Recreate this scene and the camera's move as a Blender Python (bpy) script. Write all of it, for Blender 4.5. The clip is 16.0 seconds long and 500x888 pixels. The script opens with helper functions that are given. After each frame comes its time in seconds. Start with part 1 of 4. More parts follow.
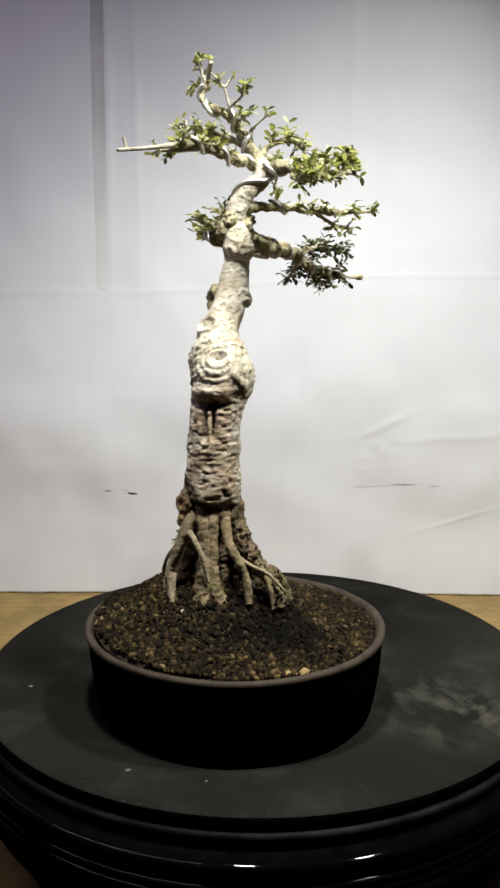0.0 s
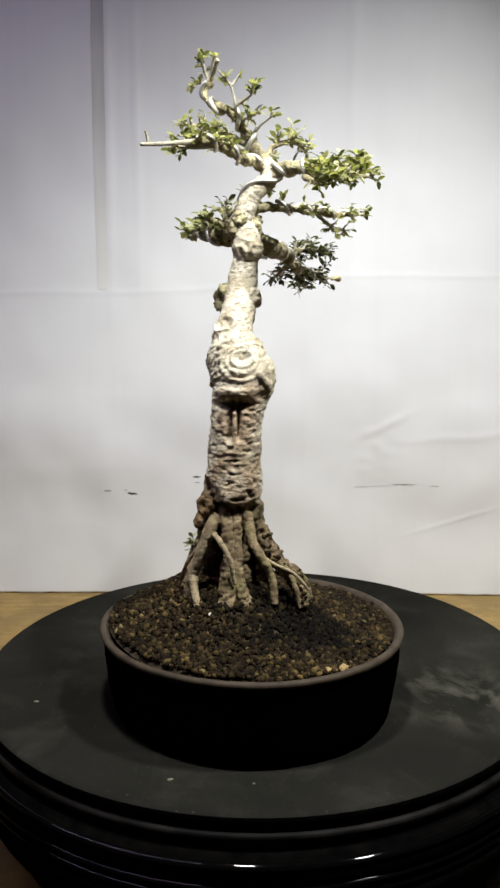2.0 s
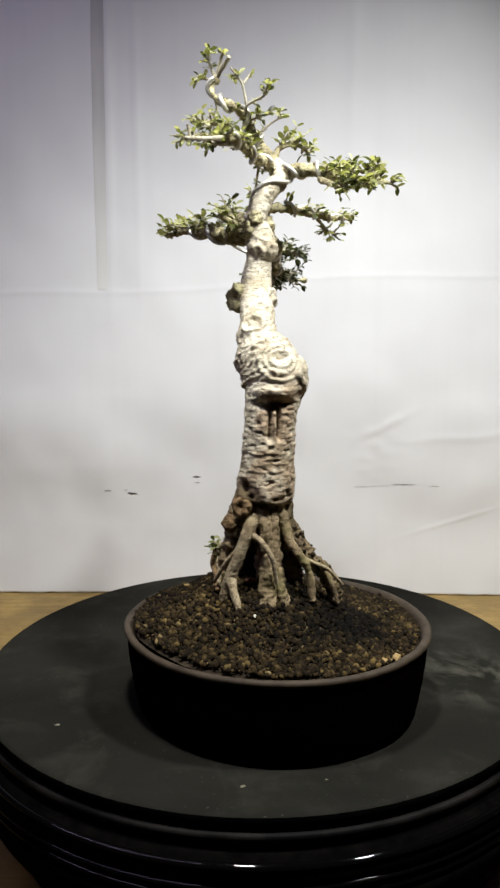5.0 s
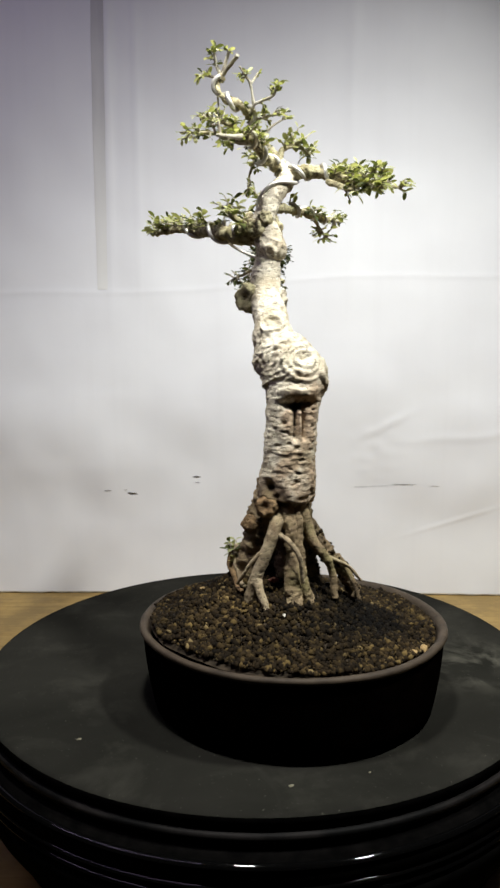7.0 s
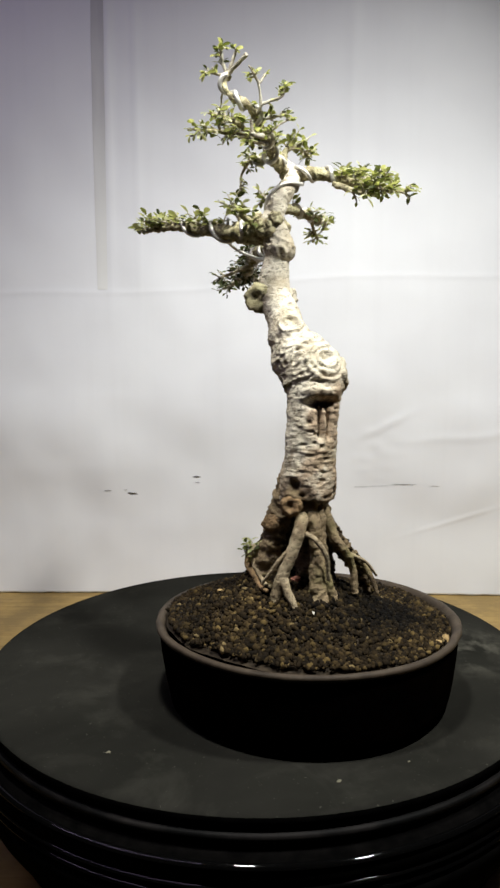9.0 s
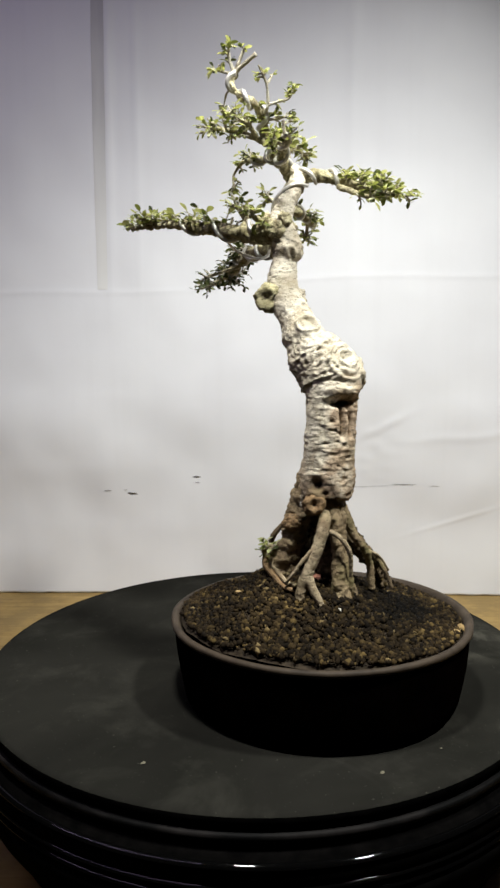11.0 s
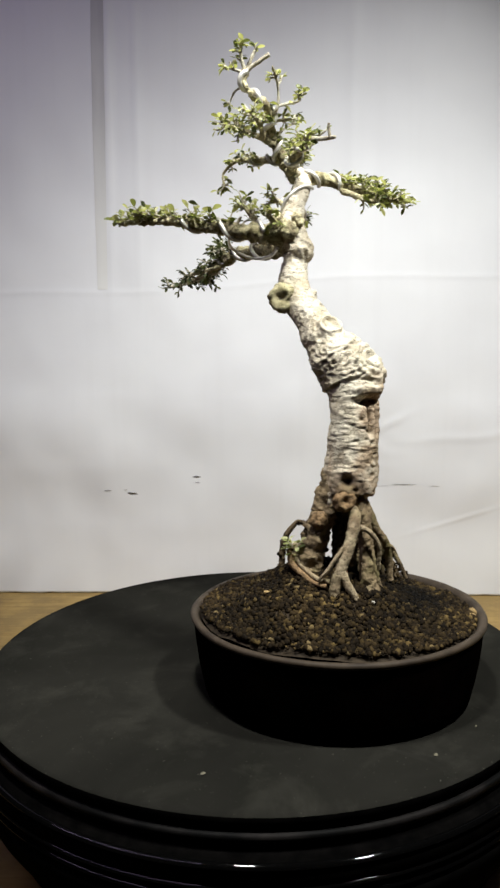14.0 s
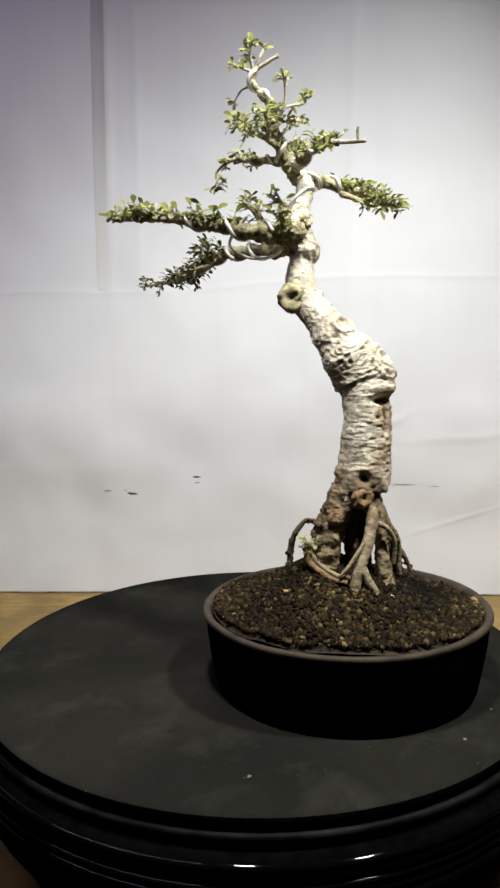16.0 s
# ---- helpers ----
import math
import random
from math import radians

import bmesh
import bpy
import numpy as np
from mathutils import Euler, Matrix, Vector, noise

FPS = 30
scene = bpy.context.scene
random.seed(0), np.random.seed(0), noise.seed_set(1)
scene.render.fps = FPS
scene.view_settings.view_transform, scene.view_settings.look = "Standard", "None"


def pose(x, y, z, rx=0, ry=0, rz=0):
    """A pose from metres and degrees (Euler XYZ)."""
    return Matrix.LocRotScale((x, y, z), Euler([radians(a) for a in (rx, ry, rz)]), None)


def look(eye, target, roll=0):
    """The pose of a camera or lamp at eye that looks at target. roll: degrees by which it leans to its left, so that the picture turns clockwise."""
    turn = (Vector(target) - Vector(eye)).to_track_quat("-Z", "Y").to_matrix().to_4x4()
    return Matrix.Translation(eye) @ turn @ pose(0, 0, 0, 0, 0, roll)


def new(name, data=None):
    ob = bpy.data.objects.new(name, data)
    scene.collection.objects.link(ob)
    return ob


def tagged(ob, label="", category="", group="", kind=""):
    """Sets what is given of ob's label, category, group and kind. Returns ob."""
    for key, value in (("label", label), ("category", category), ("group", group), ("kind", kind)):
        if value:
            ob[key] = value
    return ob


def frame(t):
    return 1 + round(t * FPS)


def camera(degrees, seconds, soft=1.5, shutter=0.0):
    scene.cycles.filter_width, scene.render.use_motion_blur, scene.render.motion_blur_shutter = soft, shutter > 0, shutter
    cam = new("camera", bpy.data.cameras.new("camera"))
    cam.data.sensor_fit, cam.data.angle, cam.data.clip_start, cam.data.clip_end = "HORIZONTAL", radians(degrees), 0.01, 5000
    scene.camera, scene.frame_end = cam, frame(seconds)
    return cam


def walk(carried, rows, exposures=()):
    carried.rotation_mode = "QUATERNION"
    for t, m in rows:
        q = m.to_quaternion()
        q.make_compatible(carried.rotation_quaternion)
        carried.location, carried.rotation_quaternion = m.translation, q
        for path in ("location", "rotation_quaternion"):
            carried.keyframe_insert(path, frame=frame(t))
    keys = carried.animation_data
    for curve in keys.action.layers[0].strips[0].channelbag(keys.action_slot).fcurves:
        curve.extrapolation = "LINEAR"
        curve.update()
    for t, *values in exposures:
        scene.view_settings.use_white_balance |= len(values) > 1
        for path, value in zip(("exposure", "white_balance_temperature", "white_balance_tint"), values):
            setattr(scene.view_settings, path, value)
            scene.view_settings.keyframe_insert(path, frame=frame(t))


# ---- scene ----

# ---------------------------------------------------------------- camera
EYE = (0.0, -0.54, 0.22903)
cam = camera(38.24, 16.0, soft=2.6)
VIEW = look(EYE, (EYE[0] - 0.01125, EYE[1] + 0.99232, EYE[2] - 0.12321), -0.41)
walk(cam, [(0.0, VIEW), (16.0, VIEW)])

# ---------------------------------------------------------------- light
world = bpy.data.worlds.new("room_air")
scene.world = world
world.use_nodes = True
world.node_tree.nodes["Background"].inputs[0].default_value = (0.55, 0.55, 0.62, 1)
world.node_tree.nodes["Background"].inputs[1].default_value = 0.008
scene.view_settings.exposure = 0.0


def spot(name, eye, target, watts, size, cone, blend, colour):
    data = bpy.data.lights.new(name, "SPOT")
    data.energy, data.shadow_soft_size, data.spot_size, data.spot_blend, data.color = watts, size, radians(cone), blend, colour
    ob = new(name, data)
    ob.matrix_world = look(eye, target)
    return ob


# two shaded work lamps above the board, a cool tube to the left
spot("work_lamp_light", (-0.05, -0.30, 0.84), (0.00, -0.02, 0.24), 27.5, 0.036, 92, 1.0, (0.985, 0.985, 0.935))
spot("work_lamp_light", (0.38, -0.30, 0.84), (0.10, 0.16, 0.12), 36.0, 0.036, 98, 1.0, (0.98, 0.985, 0.945))


def panel(name, eye, target, watts, wide_, deep_, colour):
    data = bpy.data.lights.new(name, "AREA")
    data.shape, data.size, data.size_y, data.energy, data.color = "RECTANGLE", wide_, deep_, watts, colour
    new(name, data).matrix_world = look(eye, target)


panel("tube_lamp_light", (-0.62, -0.30, 0.86), (-0.28, 0.42, 0.55), 1.55, 0.85, 0.04, (0.78, 0.68, 1.0))


# ---------------------------------------------------------------- materials
def material(name, rough=0.6, metal=0.0, spec=0.5):
    m = bpy.data.materials.new(name)
    m.use_nodes = True
    b = m.node_tree.nodes["Principled BSDF"]
    b.inputs["Roughness"].default_value = rough
    b.inputs["Metallic"].default_value = metal
    b.inputs["Specular IOR Level"].default_value = spec
    return m, m.node_tree, b


def coords(nt, stretch=(1, 1, 1)):
    tc = nt.nodes.new("ShaderNodeTexCoord")
    mp = nt.nodes.new("ShaderNodeMapping")
    mp.inputs["Scale"].default_value = stretch
    nt.links.new(tc.outputs["Object"], mp.inputs["Vector"])
    return mp.outputs["Vector"]


def noise_node(nt, vec, scale, detail=6, rough=0.6, distortion=0.0):
    n = nt.nodes.new("ShaderNodeTexNoise")
    n.inputs["Scale"].default_value = scale
    n.inputs["Detail"].default_value = detail
    n.inputs["Roughness"].default_value = rough
    n.inputs["Distortion"].default_value = distortion
    nt.links.new(vec, n.inputs["Vector"])
    return n.outputs["Fac"]


def ramp(nt, fac, stops):
    r = nt.nodes.new("ShaderNodeValToRGB")
    el = r.color_ramp.elements
    while len(el) < len(stops):
        el.new(0.5)
    for e, (p, c) in zip(el, stops):
        e.position, e.color = p, (*c, 1) if len(c) == 3 else c
    nt.links.new(fac, r.inputs["Fac"])
    return r.outputs["Color"]


def mix(nt, fac, a, b, mode="MIX"):
    m = nt.nodes.new("ShaderNodeMix")
    m.data_type, m.blend_type = "RGBA", mode
    for sock, v in ((m.inputs[0], fac), (m.inputs[6], a), (m.inputs[7], b)):
        if isinstance(v, (int, float)):
            sock.default_value = v
        elif isinstance(v, tuple):
            sock.default_value = (*v, 1)
        else:
            nt.links.new(v, sock)
    return m.outputs[2]


def bump(nt, bsdf, fac, strength, distance):
    b = nt.nodes.new("ShaderNodeBump")
    b.inputs["Strength"].default_value = strength
    b.inputs["Distance"].default_value = distance
    nt.links.new(fac, b.inputs["Height"])
    nt.links.new(b.outputs["Normal"], bsdf.inputs["Normal"])


def grey(v):
    return (v, v, v)


def bark_material(name, pale, mid, dark, green=0.0, face_tint=None, grain=55):
    m, nt, b = material(name, 0.75, 0, 0.3)
    v = coords(nt)
    big = noise_node(nt, v, grain, 6, 0.65)
    col = ramp(nt, big, [(0.32, mid), (0.60, pale)])
    if face_tint:
        # a browner tone over the lower trunk, strongest on its -y side
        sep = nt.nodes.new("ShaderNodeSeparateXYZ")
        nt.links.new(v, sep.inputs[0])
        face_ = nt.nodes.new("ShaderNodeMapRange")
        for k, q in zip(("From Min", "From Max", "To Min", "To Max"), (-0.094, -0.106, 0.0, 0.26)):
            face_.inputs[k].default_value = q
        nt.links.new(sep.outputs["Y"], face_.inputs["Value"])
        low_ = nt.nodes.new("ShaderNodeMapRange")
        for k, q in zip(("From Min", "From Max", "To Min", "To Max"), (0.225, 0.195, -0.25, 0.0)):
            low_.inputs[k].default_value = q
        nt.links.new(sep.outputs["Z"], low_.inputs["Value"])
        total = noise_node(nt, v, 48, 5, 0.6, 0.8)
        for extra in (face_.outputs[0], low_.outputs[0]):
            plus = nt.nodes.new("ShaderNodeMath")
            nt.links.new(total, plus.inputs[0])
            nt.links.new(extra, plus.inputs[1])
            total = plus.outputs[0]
        col = mix(nt, ramp(nt, total, [(0.50, grey(0)), (0.72, grey(0.85))]), col, face_tint)
        near_ = nt.nodes.new("ShaderNodeVectorMath")
        near_.operation = "DISTANCE"
        nt.links.new(v, near_.inputs[0])
        near_.inputs[1].default_value = (-0.0460, -0.0960, 0.1405)
        ragged = nt.nodes.new("ShaderNodeMath")
        ragged.operation = "MULTIPLY_ADD"
        nt.links.new(noise_node(nt, v, 110, 4, 0.6), ragged.inputs[0])
        ragged.inputs[1].default_value = 0.016
        nt.links.new(near_.outputs["Value"], ragged.inputs[2])
        col = mix(nt, ramp(nt, ragged.outputs[0], [(0.0165, grey(0.92)), (0.0230, grey(0.0))]), col, (0.105, 0.058, 0.030))
    flakes = noise_node(nt, coords(nt, (1, 1, 2.4)), 210, 6, 0.68, 0.6)
    col = mix(nt, ramp(nt, flakes, [(0.36, grey(0.7)), (0.47, grey(0.0))]), col, dark)
    pores = nt.nodes.new("ShaderNodeTexVoronoi")
    pores.inputs["Scale"].default_value = 300
    nt.links.new(v, pores.inputs["Vector"])
    col = mix(nt, ramp(nt, pores.outputs["Distance"], [(0.08, grey(0.85)), (0.18, grey(0.0))]), col, dark)
    if green:
        moss = noise_node(nt, v, 38, 4, 0.6)
        col = mix(nt, ramp(nt, moss, [(0.52, grey(0)), (0.68, grey(green))]), col, (0.16, 0.15, 0.05))
    nt.links.new(col, b.inputs["Base Color"])
    bump(nt, b, flakes, 0.9, 0.0013)
    return m


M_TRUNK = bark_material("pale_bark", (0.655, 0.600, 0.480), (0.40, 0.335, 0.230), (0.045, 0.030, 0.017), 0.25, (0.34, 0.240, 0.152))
M_ROOT = bark_material("root_bark", (0.20, 0.145, 0.080), (0.050, 0.033, 0.018), (0.012, 0.008, 0.004), 0.5, None, 120)
M_PALE_ROOT = bark_material("pale_root_bark", (0.40, 0.325, 0.210), (0.16, 0.108, 0.058), (0.025, 0.017, 0.009), 0.35, None, 60)
M_BROWN_ROOT = bark_material("brown_root_bark", (0.30, 0.225, 0.130), (0.095, 0.064, 0.033), (0.014, 0.009, 0.005), 0.5, None, 80)
M_BRANCH = bark_material("branch_bark", (0.50, 0.455, 0.28), (0.105, 0.072, 0.032), (0.018, 0.012, 0.006), 0.5, None, 150)
M_RUST_ROOT = bark_material("rusty_root_bark", (0.27, 0.175, 0.085), (0.14, 0.085, 0.040), (0.04, 0.025, 0.014))
M_TWIG = bark_material("twig_bark", (0.50, 0.47, 0.38), (0.30, 0.26, 0.18), (0.12, 0.09, 0.06), 0.4)

M_WIRE, nt, b = material("aluminium_wire", 0.42, 0.55, 0.5)
col = ramp(nt, noise_node(nt, coords(nt), 180, 3), [(0.3, (0.50, 0.48, 0.43)), (0.7, (0.72, 0.70, 0.65))])
nt.links.new(col, b.inputs["Base Color"])

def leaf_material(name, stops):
    m, nt, b = material(name, 0.42, 0, 0.45)
    info = nt.nodes.new("ShaderNodeObjectInfo")
    geo = nt.nodes.new("ShaderNodeNewGeometry")
    pick = nt.nodes.new("ShaderNodeMath")
    pick.operation = "ADD"
    nt.links.new(info.outputs["Random"], pick.inputs[0])
    nt.links.new(geo.outputs["Random Per Island"], pick.inputs[1])
    frac = nt.nodes.new("ShaderNodeMath")
    frac.operation = "FRACT"
    nt.links.new(pick.outputs[0], frac.inputs[0])
    col = ramp(nt, frac.outputs[0], stops)
    col = mix(nt, ramp(nt, noise_node(nt, coords(nt), 400, 3), [(0.45, grey(0)), (0.75, grey(0.35))]), col, (0.20, 0.20, 0.07))
    nt.links.new(col, b.inputs["Base Color"])
    shine = nt.nodes.new("ShaderNodeBsdfTranslucent")
    nt.links.new(mix(nt, 1.0, col, (1.0, 1.0, 0.55), "MULTIPLY"), shine.inputs["Color"])
    both = nt.nodes.new("ShaderNodeMixShader")
    both.inputs[0].default_value = 0.46
    nt.links.new(b.outputs[0], both.inputs[1])
    nt.links.new(shine.outputs[0], both.inputs[2])
    nt.links.new(both.outputs[0], nt.nodes["Material Output"].inputs["Surface"])
    return m


M_LEAF = leaf_material("small_leaf", [(0.0, (0.026, 0.037, 0.013)), (0.22, (0.115, 0.140, 0.040)), (0.55, (0.33, 0.355, 0.140)), (1.0, (0.66, 0.66, 0.41))])
# much darker greens, for the leaves of the low branch only
M_DARK_LEAF = leaf_material("dark_green_leaf", [(0.0, (0.016, 0.022, 0.010)), (0.6, (0.046, 0.060, 0.024)), (1.0, (0.120, 0.135, 0.055))])

M_SOIL, nt, b = material("dark_soil", 0.9, 0, 0.2)
col = ramp(nt, noise_node(nt, coords(nt), 300, 6), [(0.3, (0.012, 0.009, 0.006)), (0.7, (0.05, 0.036, 0.022))])
nt.links.new(col, b.inputs["Base Color"])

M_GRAIN, nt, b = material("soil_grain", 0.9, 0, 0.12)
geo = nt.nodes.new("ShaderNodeNewGeometry")
col = ramp(nt, geo.outputs["Random Per Island"], [(0.0, (0.007, 0.0045, 0.002)), (0.42, (0.022, 0.0142, 0.0062)), (0.76, (0.046, 0.030, 0.0122)), (0.92, (0.086, 0.058, 0.022)), (0.985, (0.15, 0.102, 0.037)), (1.0, (0.24, 0.18, 0.09))])
fine = noise_node(nt, coords(nt), 700, 4)
moist = noise_node(nt, coords(nt), 17, 4, 0.6)
col = mix(nt, 1.0, col, ramp(nt, moist, [(0.42, grey(0.55)), (0.60, grey(1.15))]), "MULTIPLY")
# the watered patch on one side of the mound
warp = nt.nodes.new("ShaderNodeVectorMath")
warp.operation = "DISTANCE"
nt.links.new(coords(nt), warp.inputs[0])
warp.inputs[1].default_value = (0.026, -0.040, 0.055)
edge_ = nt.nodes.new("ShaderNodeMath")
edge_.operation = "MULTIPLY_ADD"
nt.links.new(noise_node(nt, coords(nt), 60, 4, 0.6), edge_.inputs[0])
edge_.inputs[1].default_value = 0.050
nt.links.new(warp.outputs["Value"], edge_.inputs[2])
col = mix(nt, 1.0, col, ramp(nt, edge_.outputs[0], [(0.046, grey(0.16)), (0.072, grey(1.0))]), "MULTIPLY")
col = mix(nt, 1.0, col, ramp(nt, fine, [(0.3, grey(0.55)), (0.7, grey(1.0))]), "MULTIPLY")
nt.links.new(col, b.inputs["Base Color"])
bump(nt, b, fine, 0.5, 0.0008)

def stone_material(name, low_, high_):
    m, nt_, b_ = material(name, 0.75, 0, 0.3)
    nt_.links.new(ramp(nt_, noise_node(nt_, coords(nt_), 500, 4), [(0.3, low_), (0.7, high_)]), b_.inputs["Base Color"])
    return m


M_WHITE_STONE = stone_material("white_stone", (0.34, 0.32, 0.27), (0.52, 0.50, 0.44))
M_TAN_STONE = stone_material("tan_stone", (0.20, 0.13, 0.05), (0.36, 0.25, 0.11))
M_RED_STONE = stone_material("red_stone", (0.18, 0.07, 0.045), (0.28, 0.12, 0.08))

# brown pot's wall: the shade below the rim is put into this near-black
M_POT, nt, b = material("shade_black_stoneware", 0.8, 0, 0.0)
v = coords(nt)
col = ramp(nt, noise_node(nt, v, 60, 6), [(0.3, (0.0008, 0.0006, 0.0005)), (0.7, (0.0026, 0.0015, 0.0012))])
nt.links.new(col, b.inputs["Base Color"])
bump(nt, b, noise_node(nt, v, 350, 4), 0.2, 0.0006)

M_RIM, nt, b = material("worn_brown_rim", 0.65, 0, 0.2)
v = coords(nt)
col = ramp(nt, noise_node(nt, v, 70, 6, 0.65), [(0.3, (0.022, 0.016, 0.011)), (0.7, (0.062, 0.046, 0.031))])
col = mix(nt, ramp(nt, noise_node(nt, v, 240, 5), [(0.58, grey(0)), (0.72, grey(0.7))]), col, (0.04, 0.028, 0.022))
nt.links.new(col, b.inputs["Base Color"])
bump(nt, b, noise_node(nt, v, 300, 4), 0.25, 0.0006)

M_DISC, nt, b = material("worn_black_board", 0.85, 0, 0.0)
v = coords(nt)
col = ramp(nt, noise_node(nt, v, 9, 5, 0.55, 0.6), [(0.3, (0.0112, 0.0111, 0.0094)), (0.72, (0.0205, 0.0200, 0.0168))])
smear = noise_node(nt, coords(nt, (1.0, 1.2, 1)), 17, 7, 0.66, 0.4)
col = mix(nt, ramp(nt, smear, [(0.52, grey(0)), (0.80, grey(0.30))]), col, (0.066, 0.064, 0.052))
far_ = nt.nodes.new("ShaderNodeVectorMath")
far_.operation = "DISTANCE"
nt.links.new(v, far_.inputs[0])
far_.inputs[1].default_value = (0.125, -0.096, 0.0)
scuff = noise_node(nt, coords(nt, (1.6, 1.0, 1)), 22, 7, 0.62, 0.5)
patch = mix(nt, 1.0, ramp(nt, scuff, [(0.48, grey(0)), (0.70, grey(0.6))]), ramp(nt, far_.outputs["Value"], [(0.010, grey(1)), (0.060, grey(0))]), "MULTIPLY")
col = mix(nt, patch, col, (0.13, 0.125, 0.10))
smear2 = noise_node(nt, coords(nt, (2.2, 1.0, 1)), 13, 6, 0.6, 1.5)
col = mix(nt, ramp(nt, smear2, [(0.62, grey(0)), (0.86, grey(0.2))]), col, (0.060, 0.058, 0.050))
dust = noise_node(nt, v, 420, 3, 0.7)
col = mix(nt, ramp(nt, dust, [(0.66, grey(0)), (0.78, grey(0.55))]), col, (0.17, 0.16, 0.13))
nt.links.new(col, b.inputs["Base Color"])
nt.links.new(ramp(nt, smear, [(0.35, grey(0.8)), (0.7, grey(0.95))]), b.inputs["Roughness"])
bump(nt, b, noise_node(nt, v, 160, 4), 0.15, 0.0006)

M_EDGE, nt, b = material("dark_board_edge", 0.85, 0, 0.0)
col = ramp(nt, noise_node(nt, coords(nt), 90, 5), [(0.35, (0.0015, 0.0015, 0.0015)), (0.7, (0.004, 0.0037, 0.0035))])
nt.links.new(col, b.inputs["Base Color"])

M_LEDGE, nt, b = material("chipped_ledge", 0.6, 0, 0.06)
col = ramp(nt, noise_node(nt, coords(nt), 22, 5), [(0.46, (0.003, 0.003, 0.003)), (0.74, (0.022, 0.019, 0.018))])
nt.links.new(col, b.inputs["Base Color"])

M_LACQUER, nt, b = material("black_lacquer", 0.10, 0, 0.40)
b.inputs["Base Color"].default_value = (0.0015, 0.0015, 0.0015, 1)
r = ramp(nt, noise_node(nt, coords(nt), 30, 4), [(0.3, grey(0.03)), (0.8, grey(0.07))])
nt.links.new(r, b.inputs["Roughness"])

M_TABLE, nt, b = material("tan_plywood", 0.6, 0, 0.3)
col = ramp(nt, noise_node(nt, coords(nt, (1.2, 14, 1)), 9, 6, 0.6, 0.5), [(0.3, (0.29, 0.185, 0.056)), (0.7, (0.42, 0.285, 0.100))])
col = mix(nt, ramp(nt, noise_node(nt, coords(nt), 120, 4), [(0.60, grey(0)), (0.75, grey(0.6))]), col, (0.10, 0.06, 0.03))
col = mix(nt, ramp(nt, noise_node(nt, coords(nt), 22, 5, 0.6), [(0.42, grey(0.6)), (0.62, grey(0.0))]), col, (0.17, 0.115, 0.045))
nt.links.new(col, b.inputs["Base Color"])

M_SHEET, nt, b = material("white_backdrop_sheet", 0.55, 0, 0.3)
v = coords(nt)
col = ramp(nt, noise_node(nt, v, 5, 4, 0.55), [(0.25, (0.68, 0.685, 0.71)), (0.75, (0.76, 0.77, 0.785))])
col = mix(nt, ramp(nt, noise_node(nt, coords(nt, (9, 1, 0.35)), 6, 5, 0.6), [(0.52, grey(0)), (0.85, grey(0.14))]), col, (0.58, 0.58, 0.59))
nt.links.new(col, b.inputs["Base Color"])
bump(nt, b, noise_node(nt, v, 35, 4, 0.5), 0.06, 0.004)

M_SEAM, nt, b = material("shade_grey_seam", 0.6, 0, 0.2)
col = ramp(nt, noise_node(nt, coords(nt, (3, 1, 0.6)), 12, 5), [(0.3, (0.42, 0.42, 0.42)), (0.7, (0.54, 0.54, 0.53))])
# pleat shade painted in: dark grey above, fading to the sheet's tone lower
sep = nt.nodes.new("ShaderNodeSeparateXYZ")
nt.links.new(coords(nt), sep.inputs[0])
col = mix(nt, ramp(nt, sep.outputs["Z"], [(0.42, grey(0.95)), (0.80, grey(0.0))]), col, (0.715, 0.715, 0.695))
nt.links.new(col, b.inputs["Base Color"])

M_TEAR, nt, b = material("torn_dark_gap", 0.8, 0, 0.1)
b.inputs["Base Color"].default_value = (0.07, 0.06, 0.055, 1)

M_SPECK, nt, b = material("pale_paint_speck", 0.7, 0, 0.3)
b.inputs["Base Color"].default_value = (0.12, 0.11, 0.075, 1)

M_PLASTER, nt, b = material("dim_plaster", 0.85, 0, 0.2)
col = ramp(nt, noise_node(nt, coords(nt), 4, 5), [(0.3, (0.09, 0.085, 0.09)), (0.7, (0.13, 0.125, 0.13))])
nt.links.new(col, b.inputs["Base Color"])

M_FLOOR, nt, b = material("dull_cement_floor", 0.8, 0, 0.2)
col = ramp(nt, noise_node(nt, coords(nt), 6, 6), [(0.3, (0.10, 0.09, 0.085)), (0.7, (0.17, 0.155, 0.145))])
nt.links.new(col, b.inputs["Base Color"])


# ---------------------------------------------------------------- mesh helpers
def mesh_of(name, verts, faces, mat, smooth=True):
    me = bpy.data.meshes.new(name)
    me.from_pydata([tuple(map(float, q)) for q in verts], [], faces)
    me.materials.append(mat)
    me.polygons.foreach_set("use_smooth", [smooth] * len(me.polygons))
    me.update()
    return me


def part(name, data, parent, label="", kind="", at=None):
    ob = new(name, data)
    ob.parent = parent
    if at is not None:
        ob.matrix_local = at
    return tagged(ob, label, kind=kind)


def box_mesh(name, lo, hi, mat, bevel=0.0):
    bm = bmesh.new()
    bmesh.ops.create_cube(bm, size=1)
    for vert in bm.verts:
        vert.co = Vector([l + (c + 0.5) * (h - l) for c, l, h in zip(vert.co, lo, hi)])
    if bevel:
        bmesh.ops.bevel(bm, geom=bm.edges[:], offset=bevel, segments=2, affect="EDGES")
    me = bpy.data.meshes.new(name)
    bm.to_mesh(me)
    bm.free()
    me.materials.append(mat)
    return me


